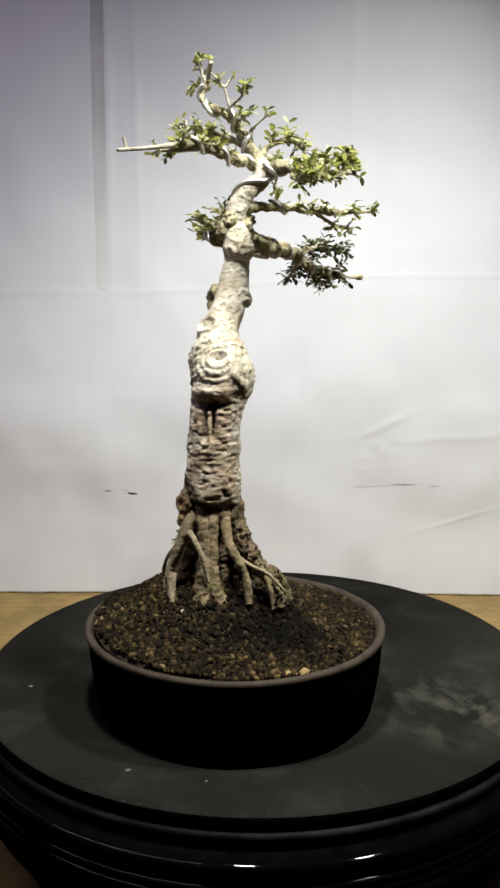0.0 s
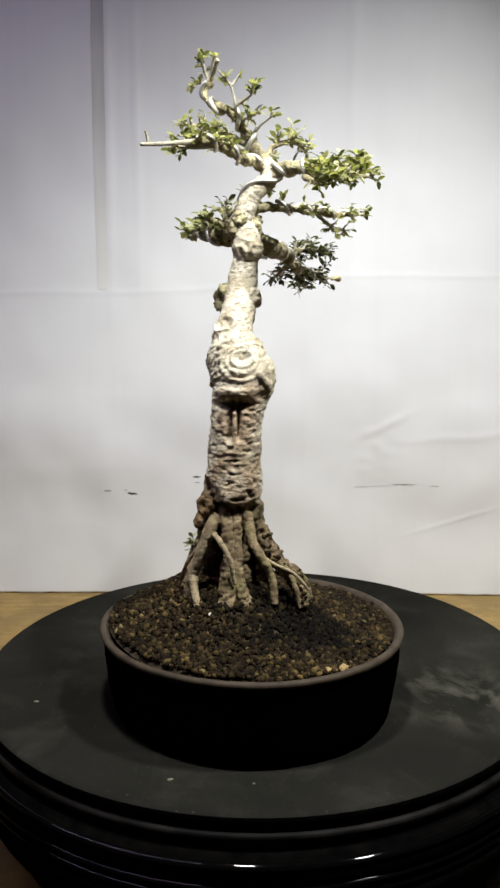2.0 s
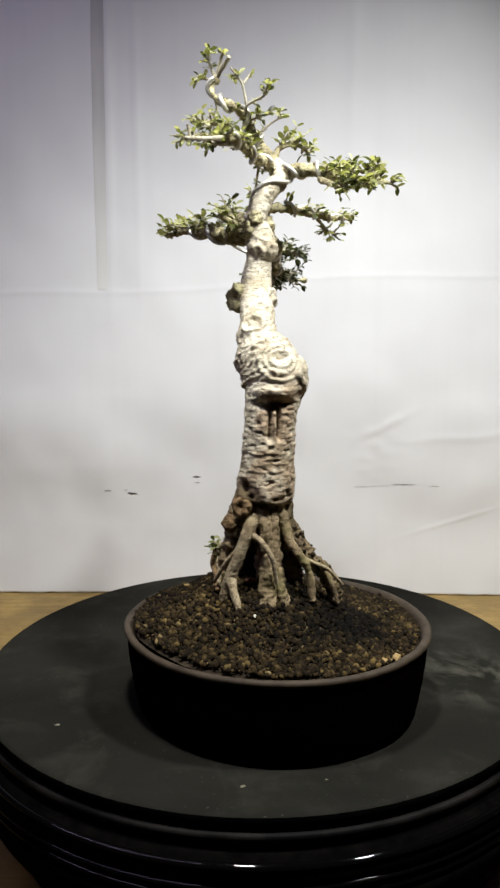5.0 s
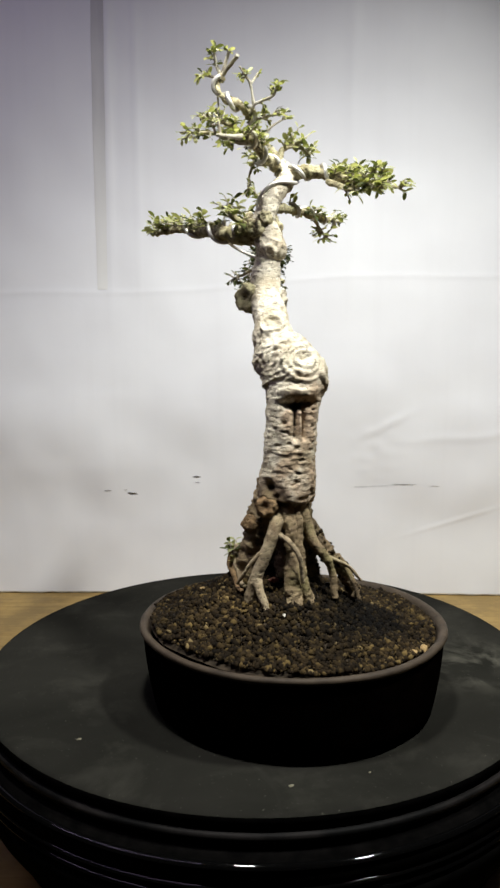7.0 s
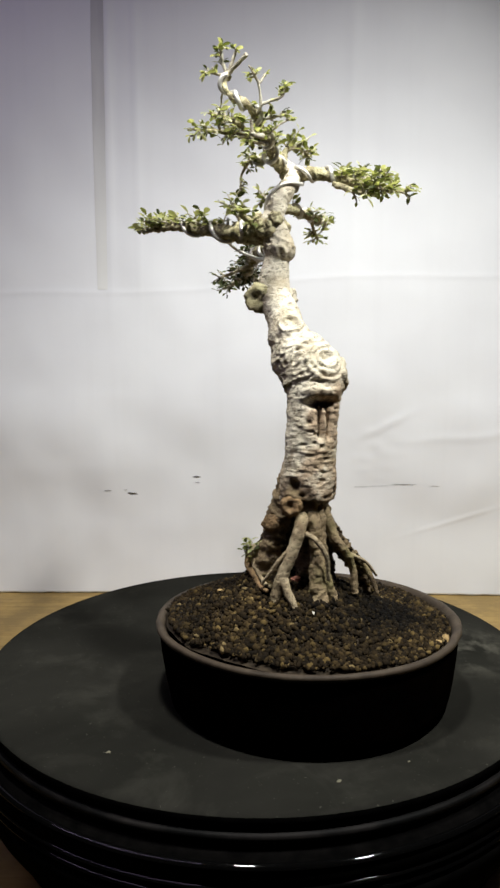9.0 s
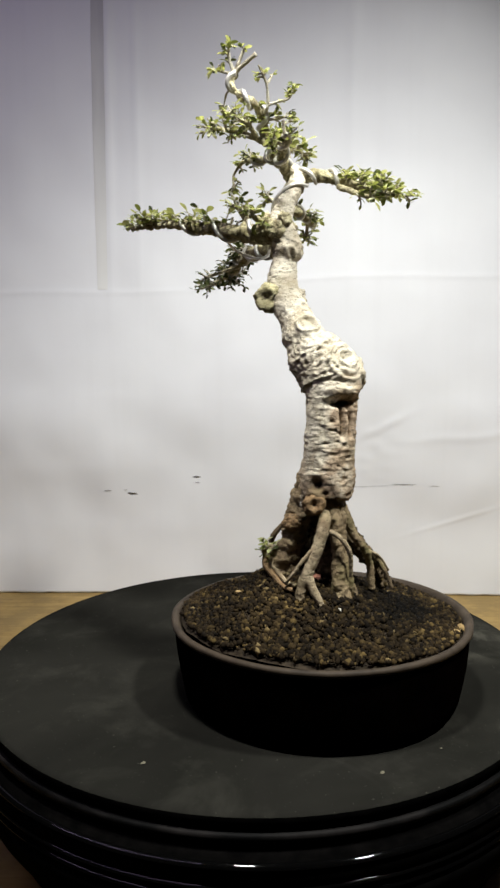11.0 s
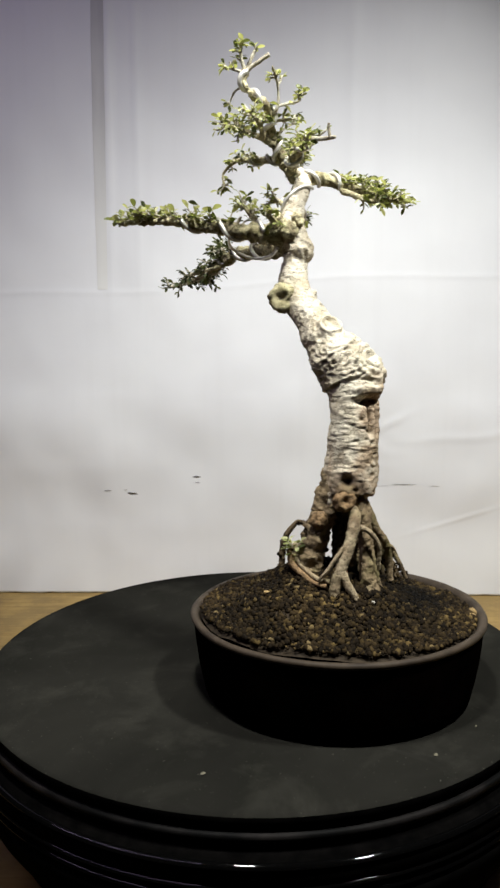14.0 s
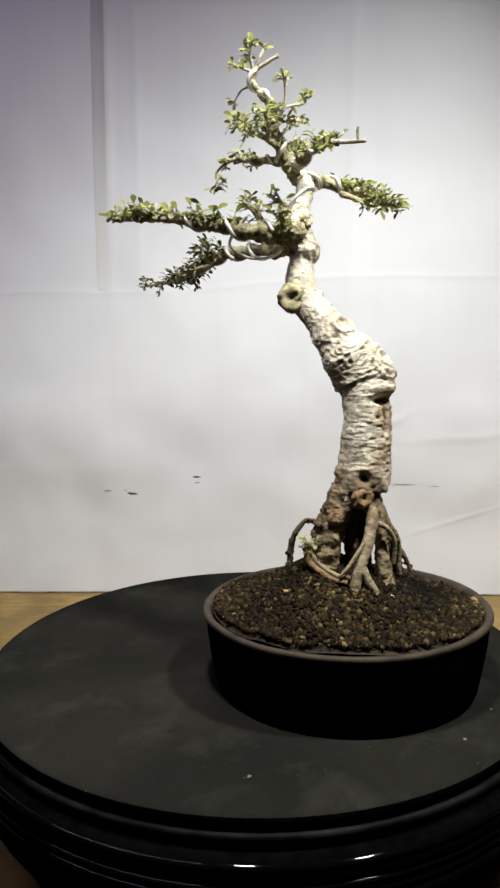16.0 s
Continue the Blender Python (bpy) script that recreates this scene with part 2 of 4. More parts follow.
def lathe(name, profile, mat, seg=160, centre=(0, 0), wobble=0.0, closed=False, oval=(0.0, 0.0)):
    """A turned form about the upright through centre, from (radius, height) pairs."""
    verts, faces = [], []
    for r, z in profile:
        for k in range(seg):
            a = 2 * math.pi * k / seg
            rr = r + wobble * noise.noise((math.cos(a) * 2, math.sin(a) * 2, z * 30)) + wobble * 0.4 * noise.noise((math.cos(a) * 9, math.sin(a) * 9, z * 90))
            rr *= 1 + oval[0] * math.cos(2 * a) + oval[1] * math.sin(2 * a)
            verts.append((centre[0] + rr * math.cos(a), centre[1] + rr * math.sin(a), z))
    n = len(profile)
    for i in range(n if closed else n - 1):
        j = (i + 1) % n
        for k in range(seg):
            q = (k + 1) % seg
            faces.append((i * seg + k, i * seg + q, j * seg + q, j * seg + k))
    return mesh_of(name, verts, faces, mat)


def spline(points, radii, step):
    """Points and radii at even steps along a smooth curve through the nodes."""
    P = [Vector(q) for q in points]
    P = [P[0] * 2 - P[1]] + P + [P[-1] * 2 - P[-2]]
    out, rad = [], []
    for i in range(1, len(P) - 2):
        a, b_, c, d = P[i - 1], P[i], P[i + 1], P[i + 2]
        n = max(2, int((c - b_).length / step))
        for k in range(n):
            t = k / n
            out.append(0.5 * ((2 * b_) + (c - a) * t + (2 * a - 5 * b_ + 4 * c - d) * t * t + (3 * b_ - a - 3 * c + d) * t ** 3))
            s = t * t * (3 - 2 * t)
            rad.append(radii[i - 1] * (1 - s) + radii[i] * s)
    out.append(P[-2])
    rad.append(radii[-1])
    return out, rad


def frames_along(path):
    tang = [(path[min(i + 1, len(path) - 1)] - path[max(i - 1, 0)]).normalized() for i in range(len(path))]
    side = tang[0].orthogonal().normalized()
    res = []
    for t in tang:
        side = (side - t * side.dot(t)).normalized()
        res.append((t, side, t.cross(side)))
    return res


def limb(points, radii, step=0.0012, seg=20, rough=0.08, scale=120.0, shape=None):
    """Vertices and faces of a knobbly tapering limb; shape(place, outward) adds relief."""
    path, rad = spline(points, radii, step)
    axes = frames_along(path)
    verts, faces = [], []
    for p, r, (t, u, w) in zip(path, rad, axes):
        for k in range(seg):
            a = 2 * math.pi * k / seg
            d = u * math.cos(a) + w * math.sin(a)
            q = p + d * r
            h = r * rough * (noise.noise(q * scale) + 0.6 * noise.noise(q * scale * 2.7))
            if shape:
                h += shape(q, d)
            verts.append(q + d * h)
    for i in range(len(path) - 1):
        for k in range(seg):
            q = (k + 1) % seg
            faces.append((i * seg + k, i * seg + q, (i + 1) * seg + q, (i + 1) * seg + k))
    faces.append(tuple(range(seg - 1, -1, -1)))
    faces.append(tuple(range((len(path) - 1) * seg, len(path) * seg)))
    return verts, faces


def coil(points, radii, wire, pitch, start=0.0, end=1.0, phase=0.0, seg=8):
    """A wire wound round a limb."""
    path, rad = spline(points, radii, 0.0008)
    axes = frames_along(path)
    n = len(path)
    line, run = [], 0.0
    for i in range(int(start * (n - 1)), int(end * (n - 1)) + 1):
        if i:
            run += (path[i] - path[i - 1]).length
        a = phase + 2 * math.pi * run / pitch
        t, u, w = axes[i]
        line.append(path[i] + (u * math.cos(a) + w * math.sin(a)) * (rad[i] + wire * 0.75))
    return limb(line[::2], [wire] * len(line[::2]), 0.0009, seg, 0.0)


def joined(pieces):
    verts, faces = [], []
    for v_, f_ in pieces:
        o = len(verts)
        verts += list(v_)
        faces += [tuple(i + o for i in face) for face in f_]
    return verts, faces


# ---------------------------------------------------------------- the room
floor_ob = tagged(new("floor", box_mesh("floor", (-1.9, -2.0, -0.95), (1.9, 1.4, -0.85), M_FLOOR)), "dull grey cement floor of the room", "floor", kind="structure")
tagged(new("ceiling", box_mesh("ceiling", (-1.9, -2.0, 1.70), (1.9, 1.4, 1.78), M_PLASTER)), "plain dim plaster ceiling of the room", "ceiling", kind="structure")
for nm, lo, hi in (("wall_north", (-1.9, 1.32, -0.85), (1.9, 1.4, 1.70)), ("wall_south", (-1.9, -2.0, -0.85), (1.9, -1.92, 1.70)),
                   ("wall_west", (-1.9, -1.92, -0.85), (-1.82, 1.32, 1.70)), ("wall_east", (1.82, -1.92, -0.85), (1.9, 1.32, 1.70))):
    tagged(new(nm, box_mesh(nm, lo, hi, M_PLASTER)), "plain dim plaster wall of the room", "wall", kind="structure")

TABLE_Z = -0.100
table = tagged(new("table"), "tan plywood table under the black turntable", "table")
table.location = (0, 0, -0.85)
top = part("tabletop", box_mesh("tabletop", (-0.95, -0.215, TABLE_Z + 0.85 - 0.025), (0.95, 0.62, TABLE_Z + 0.85), M_TABLE, 0.003), table)
for x in (-0.88, 0.88):
    for y in (-0.14, 0.55):
        part("leg", box_mesh("leg", (x - 0.03, y - 0.03, 0), (x + 0.03, y + 0.03, TABLE_Z + 0.85 - 0.0255), M_TABLE, 0.003), table)


# ---------------------------------------------------------------- backdrop sheet
def seam_x(z):
    return -0.2008 + 0.0114 * (z - 0.3)


def sheet_relief(x, z):
    """How far the hanging sheet stands out towards the camera."""
    def ridge(d, w):
        return math.exp(-(d / w) ** 2)
    h = 0.010 * noise.noise((x * 3.1, z * 1.2, 4.0)) + 0.0036 * noise.noise((x * 9, z * 5, 1.0)) + 0.0012 * noise.noise((x * 22, z * 17, 2.0))
    upper = min(1.0, max(0.0, (z - 0.22) / 0.4))
    h += 0.0030 * ridge(x - seam_x(z) - 0.0120, 0.006) * upper
    h += 0.0016 * ridge(x + 0.150, 0.004) * upper
    h += 0.0011 * ridge(x - 0.115 - 0.01 * z, 0.007) * upper
    h += 0.00045 * ridge(z - 0.318 - 0.035 * x - 0.004 * math.sin(x * 14), 0.0030)
    h += 0.0001 * ridge(z - 0.172 + 0.02 * x, 0.006) * ridge(x + 0.05, 0.25)
    h += 0.0007 * ridge(z - 0.113 - 0.10 * max(0, x - 0.22) - 0.002 * math.sin(x * 60), 0.006) * ridge(x - 0.29, 0.10)
    h += 0.0010 * ridge(z - 0.130 - 0.5 * (x - 0.16), 0.006) * ridge(x - 0.17, 0.03)
    h += 0.0009 * ridge(z + 0.017 - 0.33 * (x - 0.20), 0.0020) * ridge(x - 0.265, 0.06)
    h += 0.0009 * noise.noise((x * 45, z * 70, 6.0)) * ridge(x - 0.15, 0.04) * ridge(z - 0.095, 0.04)
    s = min(1.0, max(0.0, (z + 0.02 + 0.03 * noise.noise((x * 5, 0, 9.0))) / 0.20))
    h += 0.017 * s * s * (3 - 2 * s)
    h += 0.0042 * noise.noise((x * 7, z * 12, 3.0)) * ridge(z - 0.06, 0.14)
    return h


SHEET_Y, SHEET_TURN = 0.4225, -1.7
sheet = tagged(new("backdrop_sheet"), "creased white backdrop sheet hanging behind the table with small tears", "backdrop")
sheet.matrix_world = pose(0, SHEET_Y, TABLE_Z, 0, 0, SHEET_TURN)
nx, nz, wide, tall = 440, 400, 1.9, 1.15
verts = []
for j in range(nz + 1):
    for i in range(nx + 1):
        x, z = -wide / 2 + wide * i / nx, tall * j / nz
        verts.append((x, -sheet_relief(x, z + TABLE_Z), z + 0.0008 + (0.0012 * noise.noise((x * 60, 0, 3)) if j == 0 else 0)))
faces = [(j * (nx + 1) + i, j * (nx + 1) + i + 1, (j + 1) * (nx + 1) + i + 1, (j + 1) * (nx + 1) + i) for j in range(nz) for i in range(nx)]
me = mesh_of("cloth", verts, faces, M_SHEET)
cloth = part("cloth", me, sheet)
thick = cloth.modifiers.new("thickness", "SOLIDIFY")
thick.thickness, thick.offset = 0.0012, -1.0


sv = []
for j in range(121):
    z = 0.314 + 0.70 * j / 120
    for k in (-1, -0.5, 0, 0.5, 1):
        x = seam_x(z) + k * min(1.0, 0.80 + (z - 0.31) / 0.9) * (0.0082 + 0.0006 * noise.noise((z * 20, 1, 1)))
        sv.append((x, -sheet_relief(x, z) - (0.0007 if abs(k) < 1 else 0.0003), z - TABLE_Z))
seam = part("seam_strip", mesh_of("seam_strip", sv, [(j * 5 + k, j * 5 + k + 1, j * 5 + k + 6, j * 5 + k + 5) for j in range(120) for k in range(4)], M_SEAM), sheet, "greyish joining strip down the sheet, pleat shade in its colour")


def tear(x, z, length, height, tilt=0.0):
    """A small pointed rip in the sheet, lips slightly open."""
    n = 14
    vv, ff = [], []
    for k in range(n + 1):
        s = k / n
        half = height * 0.5 * math.sin(math.pi * s) ** 0.7 * (0.7 + 0.5 * noise.noise((x * 90 + s * 6, z * 70, 0)))
        px = (s - 0.5) * length
        pz = px * tilt + 0.0006 * noise.noise((s * 9, x * 50, z * 50))
        for side in (-1, 1):
            wx, wz = x + px, z + pz + side * half
            vv.append((wx, -sheet_relief(wx, wz) - 0.0009, wz - TABLE_Z))
    for k in range(n):
        ff.append((2 * k, 2 * k + 2, 2 * k + 3, 2 * k + 1))
    part("tear", mesh_of("tear", vv, ff, M_TEAR), sheet, "dark little rip in the sheet")


# ---------------------------------------------------------------- turntable
R = 0.2052
turntable = tagged(new("turntable"), "black turntable with glossy ringed base and worn scratched board", "turntable")
turntable.location = (0, 0, TABLE_Z)
ring = [(0.150, -0.0178), (0.1990, -0.0178), (0.2040, -0.0184), (0.2080, -0.0200), (0.2106, -0.0226), (0.2124, -0.0262), (0.2132, -0.0318), (0.2122, -0.0328), (0.2122, -0.0436), (0.2126, -0.0445), (0.2000, -0.0450)]


def bead(r, z, size, top, bottom):
    """Profile of a rounded glossy moulding, from its upper to its lower lip."""
    angles = [math.radians(top + (bottom - top) * k / 10) for k in range(11)]
    return [(r + size * math.cos(q), z + size * math.sin(q) - TABLE_Z) for q in angles]


bowl = [(0.2000, -0.0448), (0.2128, -0.0450), (0.2125, -0.0500), (0.2095, -0.0600), (0.2050, -0.0700), (0.1990, -0.0800), (0.1930, -0.0890), (0.1890, -0.0950), (0.1880, -0.1000), (0.02, -0.1000)]
part("ringed_body", lathe("ringed_body", [(r, z - TABLE_Z) for r, z in ring], M_EDGE, 220), turntable, "dull black moulded body")
for r, z, size, top_, low_ in ((0.2108, -0.0242, 0.0027, 100, 12), (0.2118, -0.0352, 0.0020, 90, 14), (0.2116, -0.0412, 0.0020, 90, 14)):
    part("bead", lathe("bead", bead(r, z, size, top_, low_), M_LACQUER, 220), turntable, "glossy black lacquered bead")
part("bowl", lathe("bowl", [(r, z - TABLE_Z) for r, z in bowl], M_EDGE, 220), turntable, "dull black tapering base")
part("spindle", lathe("spindle", [(0.03, -0.0175 - TABLE_Z), (0.03, -0.0120 - TABLE_Z), (0.001, -0.0120 - TABLE_Z)], M_EDGE, 40), turntable)

rim_profile = [(0.001, 0.0), (0.05, 0.0), (0.10, 0.0), (0.15, 0.0), (0.18, 0.0), (R - 0.0035, 0.0), (R - 0.0015, -0.0004), (R - 0.0004, -0.0014)]
disc = part("board", lathe("board", rim_profile, M_DISC, 256), turntable, "worn matt black round board with smears")
part("board_edge", lathe("board_edge", [(R - 0.0004, -0.0014), (R, -0.0030), (R - 0.0006, -0.0070), (R - 0.0030, -0.0096)], M_EDGE, 256), disc)
part("ledge", lathe("ledge", [(R - 0.0030, -0.0096), (R + 0.0004, -0.0100), (R + 0.0012, -0.0107), (R + 0.0014, -0.0122), (R + 0.0004, -0.0150), (R - 0.0050, -0.0165), (0.04, -0.0168), (0.001, -0.0118)], M_LEDGE, 256, wobble=0.0002), disc)


def speck(x, y, size):
    vv = [(x, y, 0.0011)]
    n = 9
    for k in range(n):
        a = 2 * math.pi * k / n
        r = size * (0.7 + 0.5 * random.random())
        vv.append((x + r * math.cos(a) * 1.3, y + r * math.sin(a), 0.0004))
    part("paint_speck", mesh_of("paint_speck", vv, [(0, 1 + k, 1 + (k + 1) % n) for k in range(n)], M_SPECK), disc)


# ---------------------------------------------------------------- pot and soil
PC = (-0.0165, -0.0745)
HEART = (-0.0300, -0.0880)
pot = tagged(new("bonsai_pot"), "round dark brown stoneware bonsai pot filled with gritty soil", "plant pot")
POT_AT = Matrix.Translation((PC[0], PC[1], 0))
ROUND = (0.001, -0.0205)
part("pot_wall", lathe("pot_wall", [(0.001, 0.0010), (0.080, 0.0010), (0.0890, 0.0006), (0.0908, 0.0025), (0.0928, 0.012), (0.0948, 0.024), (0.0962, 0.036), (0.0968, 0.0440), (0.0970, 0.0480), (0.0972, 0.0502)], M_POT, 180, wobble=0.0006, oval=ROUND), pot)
part("rim", lathe("rim", [(0.0972, 0.0502), (0.0984, 0.0508), (0.0992, 0.0522), (0.0991, 0.0536), (0.0982, 0.0545), (0.0964, 0.0547), (0.0945, 0.0538), (0.0930, 0.0515), (0.0918, 0.0470), (0.0910, 0.0430)], M_RIM, 200, wobble=0.0009, oval=ROUND), pot)


def soil_height(x, y):
    d2 = (x + 0.0330) ** 2 + (y + 0.0715) ** 2
    z = 0.0500 + 0.0395 * math.exp(-d2 / 0.060 ** 2)
    return z + 0.0022 * noise.noise((x * 42, y * 42, 0.3)) + 0.0010 * noise.noise((x * 130, y * 130, 2.0))


verts, faces, nr, na = [], [], 46, 120
for i in range(nr + 1):
    for k in range(na):
        a = 2 * math.pi * k / na
        r = 0.0926 * i / nr * (1 + ROUND[1] * math.sin(2 * a))
        x, y = PC[0] + r * math.cos(a), PC[1] + r * math.sin(a)
        verts.append((x - PC[0], y - PC[1], soil_height(x, y) - 0.001 - 0.003 * (i / nr) ** 14))
for i in range(nr):
    for k in range(na):
        q = (k + 1) % na
        faces.append((i * na + k, (i + 1) * na + k, (i + 1) * na + q, i * na + q))
part("soil", mesh_of("soil", verts, faces, M_SOIL), pot, "dark moist mounded soil", "stuff")


def grain_shape(rng):
    bm = bmesh.new()
    bmesh.ops.create_icosphere(bm, subdivisions=1, radius=1)
    vv = np.array([q.co[:] for q in bm.verts]) * (1 + 0.20 * rng.standard_normal((len(bm.verts), 1)))
    ff = np.array([[q.index for q in f_.verts] for f_ in bm.faces])
    bm.free()
    return vv, ff


def scatter_grains(count, lo, hi, seed, sink):
    rng = np.random.default_rng(seed)
    shapes = [grain_shape(rng) for _ in range(12)]
    vs, fs, o = [], [], 0
    for _ in range(count):
        a = rng.random() * 2 * math.pi
        r = 0.0916 * math.sqrt(rng.random()) * (1 + ROUND[1] * math.sin(2 * a))
        x, y = r * math.cos(a), r * math.sin(a)
        s = lo + (hi - lo) * rng.random() ** 1.9
        vv, ff = shapes[rng.integers(12)]
        m = np.array(Euler(rng.random(3) * 6.28).to_matrix())
        vs.append(vv * np.array([1.15, 0.95, 0.75]) * s @ m.T + (x, y, soil_height(x + PC[0], y + PC[1]) + s * sink))
        fs.append(ff + o)
        o += len(vv)
    return np.concatenate(vs), [tuple(map(int, f_)) for f_ in np.concatenate(fs)]


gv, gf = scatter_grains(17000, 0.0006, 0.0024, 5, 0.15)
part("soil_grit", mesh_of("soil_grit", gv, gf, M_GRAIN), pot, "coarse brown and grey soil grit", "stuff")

# ---------------------------------------------------------------- bonsai tree
TREE_AT = Matrix.Translation((HEART[0], HEART[1], 0.07))
DOWN = TREE_AT.inverted()
tree = tagged(new("bonsai_tree"), "small bonsai tree with pale gnarled trunk and wired leafy branches", "bonsai tree")

TRUNK = [(-0.0300, -0.0865, 0.1270), (-0.0296, -0.0870, 0.1340), (-0.0290, -0.0895, 0.1477), (-0.0279, -0.0902, 0.1661), (-0.0267, -0.0910, 0.1879), (-0.0240, -0.0895, 0.2022), (-0.0222, -0.0865, 0.2129),
         (-0.0250, -0.0768, 0.2274), (-0.0264, -0.0684, 0.2385), (-0.0216, -0.0568, 0.2530), (-0.0186, -0.0460, 0.2637), (-0.0160, -0.0396, 0.2773), (-0.0135, -0.0398, 0.2925), (-0.0125, -0.0412, 0.2985), (-0.0130, -0.0385, 0.3080), (-0.0145, -0.0360, 0.3166)]
TRUNK_R = [0.0150, 0.0176, 0.0181, 0.0166, 0.0160, 0.0170, 0.0200, 0.0184, 0.0130, 0.0112, 0.0106, 0.0104, 0.0088, 0.0106, 0.0098, 0.0078]


def scar(q, d, centre, r, width, height, pit):
    """A healed cut: raised lip round a sunken middle."""
    gap = (q - Vector(centre)).length
    if gap > r * 3:
        return 0.0
    return height * math.exp(-((gap - r) / width) ** 2) - pit * math.exp(-(gap / (r * 0.62)) ** 2)


def trunk_relief(q, d):
    z = q.z
    h = 0.0
    # crossways wrinkles, strongest on the straight lower trunk
    low = max(0.0, min(1.0, (0.235 - z) / 0.02))
    wr = noise.noise((q.x * 75, q.y * 75, z * 420)) + 0.7 * noise.noise((q.x * 160, q.y * 160, z * 800))
    h += (0.00030 * low + 0.00020) * wr
    young = 0.55 if z > 0.255 else 1.0
    h += young * (0.0010 * noise.noise(q * 95) + 0.0005 * noise.noise(q * 310))
    # pits of flaked bark on the face side
    face = max(0.0, -d.y)
    pit = noise.noise((q.x * 170 + 7, q.y * 170, z * 330))
    if pit > 0.22 and z < 0.2:
        h -= 0.0046 * (pit - 0.22) * face
    # burr round the old cuts
    burr = math.exp(-((z - 0.226) / 0.020) ** 2)
    for c_, r_ in ((Vector((-0.0240, -0.0990, 0.2250)), 0.0105), (Vector((-0.0315, -0.0752, 0.2470)), 0.0075)):
        burr *= 1 - 0.9 * math.exp(-((q - c_).length / r_) ** 4)
    h += 0.0013 * noise.noise(q * 70) * burr
    curls = abs(noise.noise((q.x * 190, q.y * 190, z * 360)))
    h += 0.0030 * (0.30 - min(curls, 0.45)) * burr
    h += 0.0016 * (0.25 - abs(noise.noise(q * 240))) * math.exp(-((z - 0.240) / 0.024) ** 2)
    h += scar(q, d, (-0.0240, -0.0990, 0.2250), 0.0064, 0.0010, 0.0020, 0.0016)
    h += scar(q, d, (-0.0240, -0.0990, 0.2244), 0.0094, 0.0009, 0.0015, 0.0)
    h += scar(q, d, (-0.0240, -0.0990, 0.2232), 0.0124, 0.0010, 0.0017, 0.0)
    h -= 0.0035 * math.exp(-((z - 0.2272) / 0.0012) ** 2) * math.exp(-((q.x + 0.0235) / 0.0035) ** 2) * max(0.0, -d.y)
    h += scar(q, d, (-0.0315, -0.0752, 0.2470), 0.0062, 0.0013, 0.0028, 0.0024)
    h += 0.0034 * (0.22 - abs(noise.noise(q * 170))) * math.exp(-((z - 0.299) / 0.007) ** 2)
    # ledge with the shaded hollow and upright bar beneath it
    side = (q.x + 0.0295) / 0.0110
    if d.y < 0.2:
        front = max(0.0, min(1.0, (-d.y - 0.25) / 0.4))
        h += front * 0.0024 * math.exp(-((z - 0.2065) / 0.0040) ** 2) * math.exp(-side ** 4 * 0.6)
        hollow = math.exp(-((z - 0.1995) / 0.0026) ** 2) * math.exp(-side ** 4)
        slot = math.exp(-((abs(q.x + 0.0300) - 0.0030) / 0.0016) ** 2) * (1 if 0.180 < z < 0.200 else math.exp(-(min(abs(z - 0.18), abs(z - 0.2)) / 0.0025) ** 2))
        h -= front * (0.0098 * hollow + 0.0060 * slot)
        # torn step where the bark ends above the roots
        edge = 0.1385 + 0.004 * noise.noise((q.x * 130, 0, 5)) - 0.10 * (q.x + 0.03)
        if z < edge:
            h -= 0.0040 * min(1, (edge - z) / 0.0012)
    # knot hole and cut above the forked root
    h += scar(q, d, (-0.0464, -0.0953, 0.1490), 0.0052, 0.0020, 0.0003, 0.0080)
    h += scar(q, d, (-0.0482, -0.0940, 0.1385), 0.0050, 0.0018, 0.0026, 0.0016)
    return h


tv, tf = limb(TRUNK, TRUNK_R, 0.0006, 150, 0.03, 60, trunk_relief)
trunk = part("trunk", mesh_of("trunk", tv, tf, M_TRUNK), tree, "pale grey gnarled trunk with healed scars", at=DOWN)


def knob(name, centre, r, squash, out, dent, mat, label=""):
    """A sawn stub or burl standing out of the trunk, hollowed at its end."""
    out = Vector(out).normalized()
    bm = bmesh.new()
    bmesh.ops.create_icosphere(bm, subdivisions=4, radius=1)
    for q in bm.verts:
        n_ = q.co.normalized()
        along = n_.dot(out)
        s = 1 + 0.26 * noise.noise(n_ * 2.3 + Vector(centre) * 90) + 0.14 * noise.noise(n_ * 6) + 0.06 * noise.noise(n_ * 15)
        if along > 0.72:
            s *= 1 - dent * (along - 0.72) / 0.28
        co = n_ * r * s
        q.co = co - out * co.dot(out) * (1 - squash) + Vector(centre)
    me_ = bpy.data.meshes.new(name)
    bm.to_mesh(me_)
    bm.free()
    me_.materials.append(mat)
    me_.polygons.foreach_set("use_smooth", [True] * len(me_.polygons))
    return part(name, me_, trunk, label)


